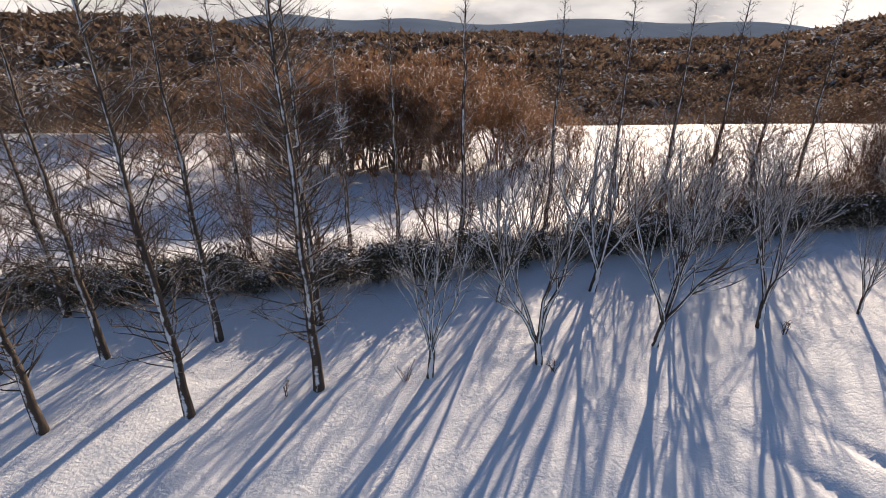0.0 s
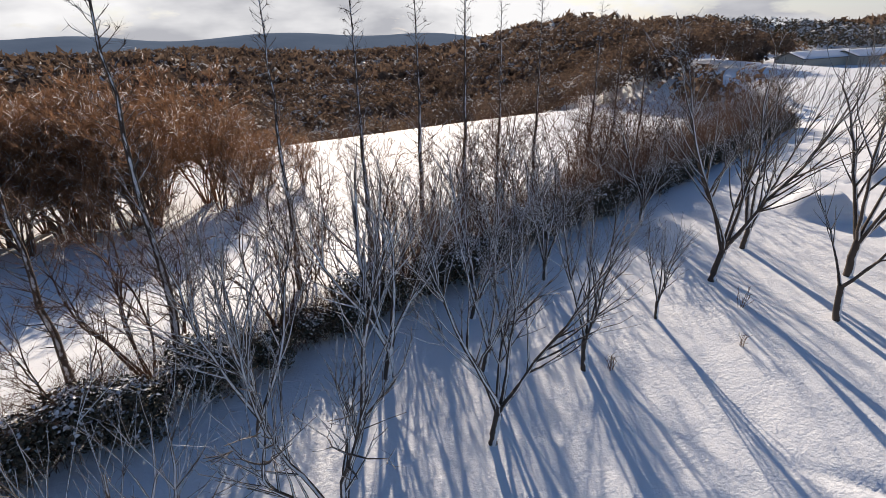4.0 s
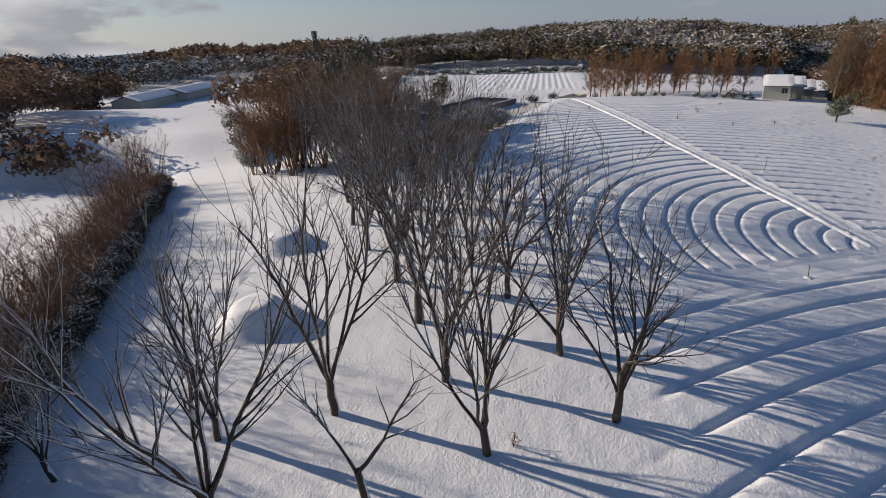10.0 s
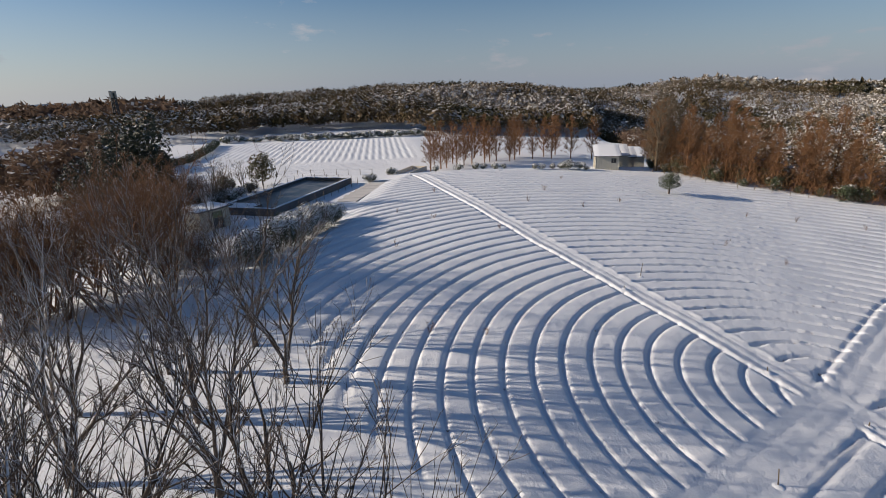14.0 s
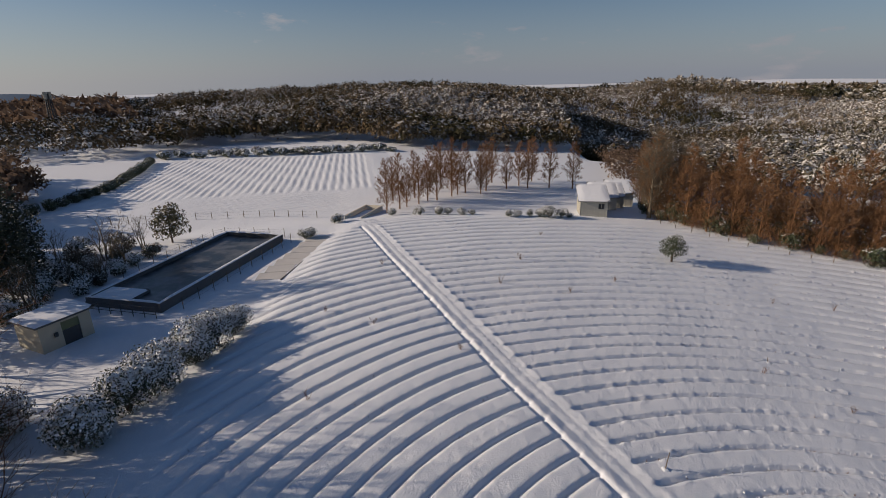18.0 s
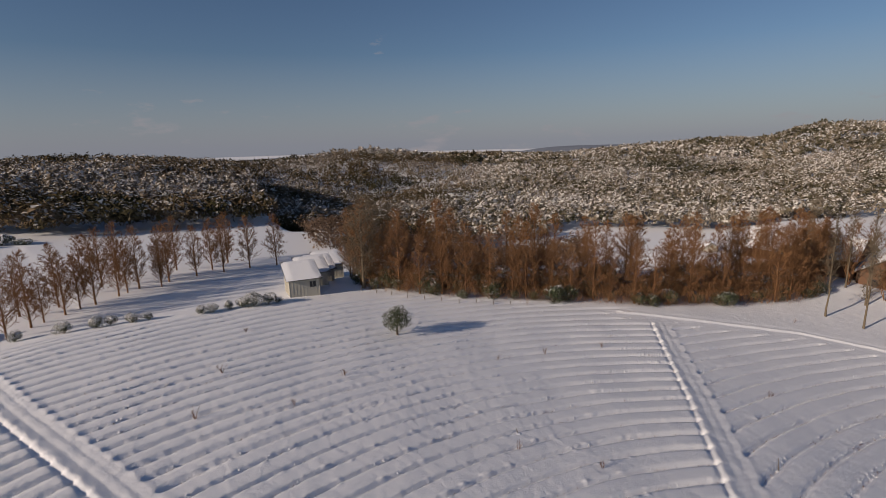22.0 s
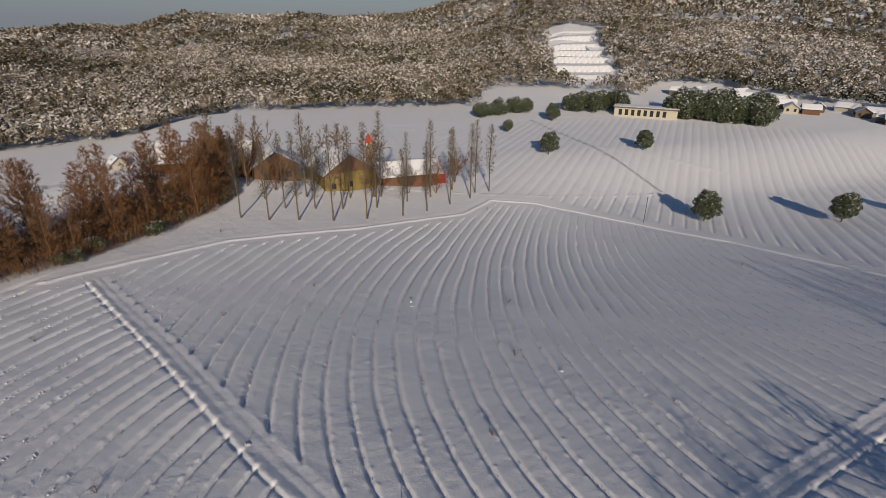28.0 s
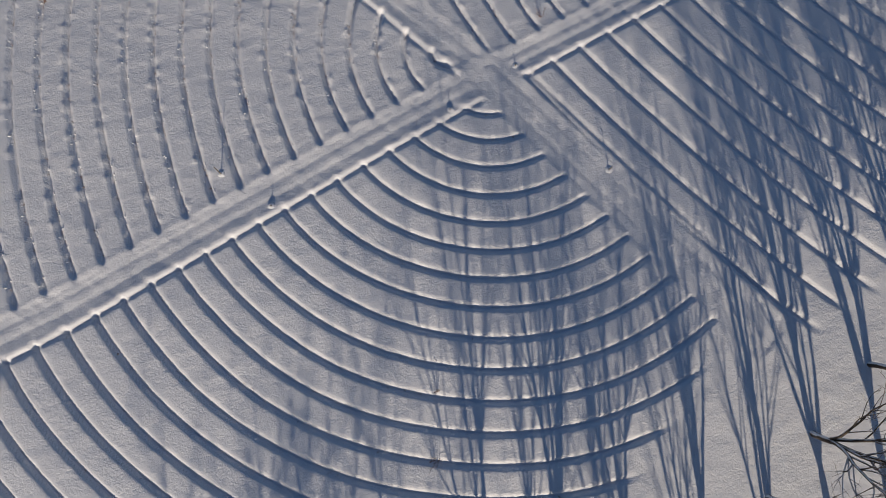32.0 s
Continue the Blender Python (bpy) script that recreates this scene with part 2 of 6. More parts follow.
def boxed(lo, hi, bevel=0.01):
    return box(bmesh.new(), lo, hi, bevel)


def tubes(segments, sides=5):
    """Vertices and faces of tapered tubes; each segment is p0, p1, r0, r1."""
    s = np.array([(*a, *b, r0, r1) for a, b, r0, r1 in segments], float)
    p0, p1, r0, r1 = s[:, :3], s[:, 3:6], s[:, 6], s[:, 7]
    d = p1 - p0
    d /= np.linalg.norm(d, axis=1)[:, None] + 1e-9
    ref = np.where(np.abs(d[:, 2:3]) > 0.9, np.array([[1.0, 0, 0]]), np.array([[0, 0, 1.0]]))
    u = np.cross(d, ref)
    u /= np.linalg.norm(u, axis=1)[:, None] + 1e-9
    v = np.cross(d, u)
    a = np.arange(sides) * 2 * np.pi / sides
    ring = u[:, None, :] * np.cos(a)[None, :, None] + v[:, None, :] * np.sin(a)[None, :, None]
    lo = p0[:, None, :] + ring * r0[:, None, None]
    hi = p1[:, None, :] + ring * r1[:, None, None]
    verts = np.concatenate([lo, hi], 1).reshape(-1, 3)
    base = (np.arange(len(s)) * 2 * sides)[:, None]
    i = np.arange(sides)
    j = (i + 1) % sides
    f = np.stack([base + i, base + sides + i, base + sides + j, base + j], -1).reshape(-1, 4)
    return verts, f


def limb_mesh(name, pts, radii, material, sides=8):
    """One continuous tapered tube through the points."""
    P = np.array([tuple(p) for p in pts], float)
    d = np.gradient(P, axis=0)
    d /= np.linalg.norm(d, axis=1)[:, None]
    ref = np.where(np.abs(d[:, 2:3]) > 0.995, np.array([[1.0, 0.0, 0]]), np.array([[0.31, 0.95, 0.0]]))
    u = np.cross(d, ref)
    u /= np.linalg.norm(u, axis=1)[:, None]
    v = np.cross(d, u)
    a = np.arange(sides) * 2 * np.pi / sides
    ring = u[:, None, :] * np.cos(a)[None, :, None] + v[:, None, :] * np.sin(a)[None, :, None]
    verts = (P[:, None, :] + ring * np.array(radii)[:, None, None]).reshape(-1, 3)
    i = np.arange(sides)
    j = (i + 1) % sides
    base = (np.arange(len(P) - 1) * sides)[:, None]
    f = np.stack([base + i, base + j, base + sides + j, base + sides + i], -1).reshape(-1, 4)
    return mesh_np(name, verts, f, material, True)


def tube_mesh(name, segments, material, sides=5, smooth=True):
    v, f = tubes(segments, sides)
    return mesh_np(name, v, f, material, smooth)


# ---- ground ----
X0 = (45.4, -9.0)
SURF = (-1.661, 2.557, 8.307, 2.050, -2.668, -7.645, -1.343, -1.368, 0.428, -4.949)


def soft_clip(v, lo, hi, w):
    """Clamps v, bending over w metres past either end."""
    over = np.maximum(v - hi, 0)
    under = np.maximum(lo - v, 0)
    return np.clip(v, lo, hi) + w * np.tanh(over / w) - w * np.tanh(under / w)


def step(a, b, v):
    t = np.clip((v - a) / (b - a), 0, 1)
    return t * t * (3 - 2 * t)


def lane(x, y, pts):
    """Signed distance from a polyline (left positive) and the distance along it."""
    best = np.full(np.shape(x), 1e9)
    sign = np.zeros(np.shape(x))
    along = np.zeros(np.shape(x))
    run = 0.0
    for (ax, ay), (bx, by) in zip(pts, pts[1:]):
        dx, dy = bx - ax, by - ay
        L = math.hypot(dx, dy)
        t = np.clip(((x - ax) * dx + (y - ay) * dy) / L ** 2, 0, 1)
        px, py = x - ax - t * dx, y - ay - t * dy
        d = np.hypot(px, py)
        s = np.where(dx * py - dy * px >= 0, 1.0, -1.0)
        m = d < best
        best = np.where(m, d, best)
        sign = np.where(m, s, sign)
        along = np.where(m, run + t * L, along)
        run += L
    return best * sign, best, along


LANE_A = [X0, (72.7, -1.7), (98.1, 3.5), (114.2, 6.2)]
LANE_B2 = [X0, (55.8, -25.1), (65.3, -41.9), (78.6, -63.4)]
LANE_A2 = [X0, (30.4, -12.6), (13.4, -17.2), (-12.0, -24.0)]
LANE_B = [X0, (42.0, -2.2), (38.1, 5.2), (33.5, 14.0)]
RIM = [(83.0, -61.5), (79.9, -64.5), (74.0, -69.4), (65.0, -77.0), (56.9, -80.6), (43.3, -85.6), (32.8, -91.0), (19.7, -97.0), (9.5, -107.5), (-2.4, -106.5), (-12.2, -99.1), (-21.1, -90.0), (-32.0, -74.0), (-36.5, -54.0), (-38.0, -46.0), (-44.0, -30.0)]
EDGE_U = [(36.5, 9.0), (41.0, 13.0), (47.2, 17.5), (58.8, 21.3), (76.0, 20.6), (94.4, 16.4), (107.0, 12.2), (113.4, 8.0)]
WOOD_EDGE = [(180.0, -62.0), (135.0, -46.0), (120.0, -37.5), (110.5, -35.5), (104.0, -38.9), (98.3, -44.2), (91.8, -52.2), (86.0, -60.0), (80.5, -66.5), (74.0, -77.5), (67.0, -89.5), (64.5, -97.0), (66.0, -112.0), (75.0, -150.0), (82.0, -240.0)]


def wob(x, y, s, seed):
    """A cheap smooth random surface, about -1 to 1."""
    r = random.Random(seed)
    z = 0
    for k in range(5):
        a = r.uniform(0, 6.28)
        f = s * r.uniform(0.6, 1.9)
        z = z + np.sin((x * math.cos(a) + y * math.sin(a)) * f + r.uniform(0, 6.28))
    return z / 3.2


def base_height(x, y):
    """The lie of the land without furrows."""
    xc = soft_clip(x, -30, 120, 25) / 70
    yc = soft_clip(y, -95, 32, 30) / 70
    c = SURF
    z = c[0] + c[1] * xc + c[2] * yc + c[3] * xc * xc + c[4] * xc * yc + c[5] * yc * yc + c[6] * xc ** 3 + c[7] * xc * xc * yc + c[8] * xc * yc * yc + c[9] * yc ** 3
    # to the east the land levels out by the pond, the sheds and the lower field
    terrace = step(74, 84, x) * step(13.5, 18.0, y + 0.28 * (x - 94)) * step(126, 114, x)
    z = z * (1 - terrace) + 1.75 * terrace
    low = step(113, 130, x)
    z = z * (1 - low) + (0.2 + 0.05 * np.minimum(y, 0)) * low
    # to the north a field dips behind the hedge, then the ground falls into a valley
    d_n = y - (24.5 + 0.45 * x)
    flat_e = step(100, 70, x)
    z = z - (1.8 * step(3, 18, d_n) - 0.9 * step(22, 55, d_n)) * flat_e
    z = z - 22 * step(57 - 0.25 * np.clip(x, 0, 60), 130, d_n) * step(150, 80, x)
    # to the south the slope ends on the floor of a wide valley
    floor_s = step(104, 150, -y)
    z = z * (1 - floor_s) - 12.5 * floor_s
    # the wooded valley to the south-east
    sw, _, _ = lane(x, y, WOOD_EDGE)
    z = z - 9 * step(4, 55, sw) * step(-25, -45, y)
    # hills all round
    px, py = x - 50.0, y + 8.0
    r = np.hypot(px, py)
    foot, crest, height = hill_profile(np.degrees(np.arctan2(py, px)))
    t = np.clip((r - foot) / (crest - foot), 0, 1)
    t = t * t * (2.2 - 1.2 * t)
    bumps = wob(x, y, 0.014, 3) * 7.5 * step(0, 0.3, t) + wob(x, y, 0.045, 5) * 1.6 * step(0, 0.2, t)
    z = z * (1 - t) + height * t + bumps * step(1.0, 0.75, (r - crest) / 500 + 0.6)
    # terraced fields climb the southern hillside
    s, d, l = lane(x, y, [(-116.0, -283.0), (-158.0, -389.0)])
    z = z + (l / 19.0 - np.floor(l / 19.0) - 0.5) * -3.6 * step(20, 16, d) * (l > 0) * (l < 113)
    return z - 55 * step(0, 900, r - crest)


# direction in degrees, distance of the hill's foot and crest, height of the crest over the field's crossing
HILLS = [(-180, 260, 800, 36), (-160, 200, 800, 38), (-148, 190, 798, 44), (-139, 190, 790, 55), (-132, 190, 781, 55), (-127, 190, 787, 54), (-123, 190, 793, 80), (-118, 190, 801, 92), (-113, 190, 833, 78), (-107, 200, 888, 44), (-102, 220, 869, 31), (-94, 240, 800, 20), (-88, 260, 785, 14), (-80, 270, 780, 24), (-76, 270, 780, 8),
         (-65, 270, 750, 1), (-56, 250, 708, -6), (-49, 240, 669, -2), (-39, 210, 581, -4), (-28, 185, 499, -2), (-18, 175, 458, 2), (-8, 165, 436, 3), (0, 162, 430, 9), (7, 165, 460, 7), (12, 170, 470, 2),
         (20, 165, 430, -2), (27, 165, 335, 5), (32, 165, 430, -2), (37, 160, 700, -5), (43, 150, 663, -18), (50, 140, 500, -14), (58, 140, 437, -7), (63, 140, 450, -6), (67, 140, 540, 3), (72, 140, 615, -18), (78, 140, 665, -35), (86, 140, 680, -29), (96, 140, 620, -26), (104, 140, 540, -20), (113, 140, 486, -14), (130, 150, 450, -8), (150, 200, 600, 5), (180, 260, 800, 36)]


def hill_profile(a):
    k = [h[0] for h in HILLS]
    return [np.interp(a, k, [h[i] for h in HILLS]) for i in (1, 2, 3)]


def furrow(phase, sharp=0.0, dome=0.22):
    """Flat beds of snow with narrow grooves between them; phase counts rows."""
    f = np.abs(2 * (phase - np.floor(phase)) - 1)
    return dome * (1 - f ** 3) - 0.22 - 0.78 * (sharp * np.exp(-((1 - f) / 0.17) ** 4) + (1 - sharp) * np.exp(-((1 - f) / 0.22) ** 2))


def beads(x, y, phase):
    """Small clumps of snow along the edges of the grooves."""
    f = np.abs(2 * (phase - np.floor(phase)) - 1)
    lump = np.clip(wob(x, y, 5.5, 14) + wob(x, y, 3.6, 15) - 0.25, 0, 1.2)
    return lump * np.exp(-((f - 0.72) / 0.17) ** 2)


MOUNDS = [(31.2, 29.2, 2.3, 1.2), (41.0, 32.2, 2.3, 1.0)]


def bend_l(x, y):
    """Where the row through a point of the eastern field crosses that field's middle line; rows open out with distance."""
    a = x - 101.25
    b = 425.25 + 2.2 * a
    return (b + np.sqrt(np.maximum(b * b - 12.8 * (10251.6 - a * a - (y + 11) ** 2), 0))) / 6.4


def bend_r(x, y):
    """The same for the southern field."""
    s = y + 22 + 0.3 * np.clip(x - 30, 0, 25)
    return x + np.where(s < 0, 0.0066 * s * s / (1 - np.minimum(s, 0) / 220), 0.011 * s * s)


def relief(x, y):
    """Furrows, lanes, banks and mounds on the near ground."""
    sa, da, la = lane(x, y, LANE_A)
    sb2, db2, lb2 = lane(x, y, LANE_B2)
    sa2, da2, la2 = lane(x, y, LANE_A2)
    sb, db, lb = lane(x, y, LANE_B)
    near = np.minimum(np.minimum(da, db2), np.minimum(da2, db))
    # which of the four fields a point lies in
    in_u = (sa > 0) & (sb < 0) & (y > -9)
    in_l = (sa < 0) & (sb2 > 0)
    in_r = (sb2 < 0) & (sa2 > 0) & (y < -8)
    in_b = ~(in_u | in_l | in_r)
    ph_u = (np.hypot(x - 45.4, y + 9.5) - 13.5) / 1.69 + 20
    ph_l = (bend_l(x, y) - 56.98) / 1.69 + 40
    ph_r = (bend_r(x, y) - 49.9) / 2.1 + 90
    ph_b = (np.hypot(x + 40, y + 42) - 87.75) / 2.06
    rr = wob(x, y, 0.35, 8) * 0.05
    z = np.zeros(np.shape(x))
    # limits of the ploughed land
    su, _, _ = lane(x, y, EDGE_U)
    lim_u = step(-0.4, 1.0, -su) * step(117.5, 116.0, x + 0.5 * y)
    _, drim, _ = lane(x, y, RIM)
    srim, _, _ = lane(x, y, RIM)
    lim_r = step(0.9, 2.2, -srim) * (0.2 + 0.8 * step(-8, 18, x))
    lim_l = step(119.3, 117.8, x - 0.353 * y) * step(104.8, 103.3, 0.75 * x - 0.66 * y)
    lim_b = (1 - 0.25 * step(-6, 4, y)) * step(1.4, -0.6, y - 8.8 - 0.35 * np.maximum(x - 26, 0) - 0.9 * np.clip(26 - x, 0, 7) + 0.4 * wob(x, y, 0.4, 41)) * step(6, 12, x)
    soft = step(0.9, 1.7, near)
    fine = step(21, 23, x) * step(82, 80, x) * step(-27, -25, y) * step(17, 15, y)
    amp_u, amp_l, amp_r, amp_b = 0.20 + 0.10 * step(58, 80, x), 0.36 - 0.06 * fine, 0.32 - 0.06 * fine, 0.25
    amp_l = amp_l * step(46.8, 48.6, bend_l(x, y))
    z = z + np.where(in_l, beads(x, y, ph_l + rr) * 0.065 * lim_l, 0) * soft
    z = z + np.where(in_r, beads(x, y, ph_r + rr) * 0.06 * lim_r, 0) * soft
    z = z + np.where(in_u, beads(x, y, ph_u + rr) * 0.03 * lim_u, 0) * soft
    rim_fade = 0.12 + 0.88 * step(0.8, 1.6, near)
    amp_u, amp_l, amp_r, amp_b = amp_u * rim_fade, amp_l * rim_fade, amp_r * rim_fade, amp_b * rim_fade
    z = z + np.where(in_u, furrow(ph_u + rr, fine) * amp_u * lim_u, 0)
    z = z + np.where(in_l, furrow(ph_l + rr, fine, 0.15) * amp_l * lim_l, 0)
    z = z + np.where(in_r, furrow(ph_r + rr, fine, 0.12) * amp_r * lim_r, 0)
    z = z + np.where(in_b, furrow(ph_b + rr, fine) * amp_b * lim_b, 0)
    # the lanes: sunk tracks with a bank along them
    for d, s, l, w, length, bank in ((da, sa, la, 0.85, 70, 1), (db2, sb2, lb2, 0.9, 63, 1), (da2, sa2, la2, 0.75, 58, -1), (db, sb, lb, 1.3, 23, 1)):
        on = step(length + 1.5, length - 1.0, l) * (l < length)
        flat = step(w + 0.35, w - 0.1, d) * on
        z = z * (1 - flat) - (0.05 + 0.022 * wob(x, y, 2.2, 21) + 0.018 * wob(x, y, 6.0, 23) + 0.03 * np.exp(-((np.abs(d) - 0.45 * w) / 0.14) ** 2)) * flat
        z = z + (0.045 + 0.02 * wob(x, y, 1.1, 22) + 0.012 * wob(x, y, 4.0, 24)) * np.exp(-((s * bank - w - 0.1) / 0.3) ** 2) * on * step(0.6, 2.2, l)
        z = z - (0.13 + 0.03 * wob(x, y, 1.6, 25)) * np.exp(-((s * bank - w - 0.55) / 0.15) ** 2) * on * step(0.6, 2.2, l)
        z = z + 0.02 * np.exp(-((s * bank + w + 0.25) / 0.26) ** 2) * on
    # the southern rim road
    z = z * (1 - step(2.4, 1.9, np.abs(srim + 1.2)) * (drim < 6)) - 0.05 * step(2.4, 1.9, np.abs(srim + 1.2)) * (drim < 6)
    z = z + 0.22 * np.exp(-((srim + 0.6) / 0.3) ** 2) * (drim < 3)
    # mounds in the orchard
    for mx, my, r, h in MOUNDS:
        d = np.hypot(x - mx, y - my)
        z = z + h * step(r, r * 0.35, d)
    # rows on the field beyond the road
    far = (x < 12) & (srim > 0) & (y < -40)
    ph_f = (x * 0.77 - y * 0.64) / 2.9
    edge = step(-3, 1, x + 140) * step(-3, 1, y + 196) * step(-3, 1, (y + 163) + 0.8 * (x + 130))
    path, dpath, _ = lane(x, y, [(-20.8, -176.0), (-58.5, -136.0), (-75.0, -118.0)])
    z = z + np.where(far, furrow(ph_f, 0.0, 0.1) * 0.16 * step(3.5, 6, srim) * edge * step(0.7, 1.4, dpath), 0)
    # rows on the eastern field
    east = step(148, 152, x) * step(205, 202, x) * step(1, 4, y) * step(60, 56, y)
    z = z + furrow((y + x * 0.03) / 1.75) * 0.24 * east
    strip = step(133, 135, x) * step(147, 145, x) * step(8, 11, y) * step(40, 34, y)
    z = z + furrow((x + y * 0.3) / 1.9) * 0.22 * strip
    z = z + wob(x, y, 0.5, 11) * 0.035 + wob(x, y, 1.7, 12) * 0.011 + wob(x, y, 4.5, 13) * 0.006
    return z


def ground_z(x, y):
    """Height of the finished ground at one place."""
    return float(base_height(np.array([x]), np.array([y]))[0] + relief(np.array([x]), np.array([y]))[0])


def axis(lo, hi, fine, reach, grow):
    """Coordinates that are evenly fine from lo to hi and coarser out to the reach."""
    mid = np.arange(lo, hi + 1e-6, fine)
    out = [mid]
    for sgn, edge in ((-1, lo), (1, hi)):
        pts, d, p = [], fine, edge
        while abs(p) < reach:
            d *= grow
            p = p + sgn * d
            pts.append(p)
        out.append(np.array(pts))
    return np.sort(np.concatenate(out))


# finely built parts of the ground: x from, to, y from, to, spacing
PATCHES = [(-44, 119, -112, 34, 0.23), (-150, -43, -202, -30, 0.5), (-44, 20, -202, -111, 0.5), (130, 210, -6, 66, 0.42), (-190, -85, -412, -262, 1.4)]


def build_ground():
    def heights(gx, gy):
        return base_height(gx, gy) + relief(gx, gy) * step(340, 260, np.hypot(gx - 50, gy + 20))

    def sheet(xs, ys):
        gx, gy = np.meshgrid(xs, ys)
        i = np.arange(len(xs) * len(ys)).reshape(len(ys), len(xs))
        return gx, gy, np.stack([i[:-1, :-1], i[:-1, 1:], i[1:, 1:], i[1:, :-1]], -1).reshape(-1, 4)

    vs, fs, n = [], [], 0
    for x0, x1, y0, y1, s in PATCHES:
        xs, ys = np.linspace(x0, x1, int((x1 - x0) / s) + 1), np.linspace(y0, y1, int((y1 - y0) / s) + 1)
        if s < 0.3:
            xs = np.concatenate([xs[xs < 22], np.arange(22, 82, 0.125), xs[xs > 82]])
            ys = np.concatenate([ys[ys < -27], np.arange(-27, 17, 0.125), ys[ys > 17]])
        gx, gy, f = sheet(xs, ys)
        vs.append(np.stack([gx, gy, heights(gx, gy)], -1).reshape(-1, 3))
        fs.append(f + n)
        n += gx.size
    # the coarse sheet that reaches the horizon dips under the fine parts
    gx, gy, f = sheet(axis(-150, 240, 1.4, 4200, 1.07), axis(-200, 80, 1.4, 4200, 1.07))
    z = heights(gx, gy)
    inside = np.full(gx.shape, -1e9)
    for x0, x1, y0, y1, s in PATCHES:
        d = np.minimum(np.minimum(gx - x0, x1 - gx), np.minimum(gy - y0, y1 - gy))
        inside = np.maximum(inside, np.where(d > 0, d, -1))
    size = np.maximum(np.gradient(gx[0])[None, :], np.gradient(gy[:, 0])[:, None])
    z = np.where(inside > 1.2 * size, z - 0.7, z)
    keep = (inside.reshape(-1)[f] > 3.2 * size.reshape(-1)[f]).sum(1) < 4
    vs.append(np.stack([gx, gy, z], -1).reshape(-1, 3))
    fs.append(f[keep] + n)
    ob = new("ground", mesh_np("ground", np.concatenate(vs), np.concatenate(fs), SNOW, True))
    return tagged(ob, "snow-covered farmland with curved furrows and sunken lanes", "ground", kind="structure")


ground = build_ground()

# ---- trees ----


def grow(rng, p, d, length, radius, depth, out, twist=0.35, up=0.12, kids=3, shrink=0.62, rmin=0.009, fork=1.0):
    """Adds the tapered segments of a branch and its side branches to out."""
    n = max(2, int(length / 0.55))
    step_len = length / n
    pts = [p.copy()]
    for i in range(n):
        d = (d + Vector((rng.gauss(0, 1), rng.gauss(0, 1), rng.gauss(0, 0.6))) * twist * 0.25 + Vector((0, 0, up))).normalized()
        r0 = radius * (1 - 0.72 * i / n)
        r1 = radius * (1 - 0.72 * (i + 1) / n)
        q = p + d * step_len
        out.append((p, q, max(r0, rmin), max(r1, rmin * 0.8)))
        p = q
        pts.append(p.copy())
        if depth > 0 and i >= n * 0.18:
            for k in range(kids if rng.random() < 0.75 else 1):
                if rng.random() < 0.62:
                    a = rng.uniform(0, 6.28)
                    side = d.orthogonal().normalized()
                    side.rotate(Matrix.Rotation(a, 3, d))
                    nd = (d * rng.uniform(0.6, 1.0) + side * rng.uniform(0.5, 0.9) * fork).normalized()
                    grow(rng, p.copy(), nd, length * shrink * rng.uniform(0.5, 1.0) * (1 - 0.45 * i / n), max(r1 * 0.6, rmin), depth - 1, out, twist, up, kids, shrink, rmin, fork)
    return out


def twig_mesh(name, segments, n, length, width, seed, material, up=0.25):
    """Fine twigs that spring from the thin segments of a tree."""
    g = np.random.RandomState(seed)
    s = np.array([(*a, *b, r1) for a, b, r0, r1 in segments], float)
    wt = 1 / (s[:, 6] + 0.012) ** 1.5
    k = g.choice(len(s), n, p=wt / wt.sum())
    t = g.uniform(0.1, 1, (n, 1))
    p = s[k, :3] * (1 - t) + s[k, 3:6] * t
    d = s[k, 3:6] - s[k, :3]
    d /= np.linalg.norm(d, axis=1)[:, None] + 1e-9
    d = d * 0.8 + g.normal(size=(n, 3)) * 0.55 + np.array([[0, 0, up]])
    d /= np.linalg.norm(d, axis=1)[:, None]
    side = np.cross(d, g.normal(size=(n, 3)))
    side /= np.linalg.norm(side, axis=1)[:, None]
    ln = length * g.uniform(0.4, 1.3, (n, 1))
    v = np.stack([p - side * width, p + side * width, p + d * ln], 1).reshape(-1, 3)
    return mesh_np(name, v, np.arange(n * 3).reshape(-1, 3), material)


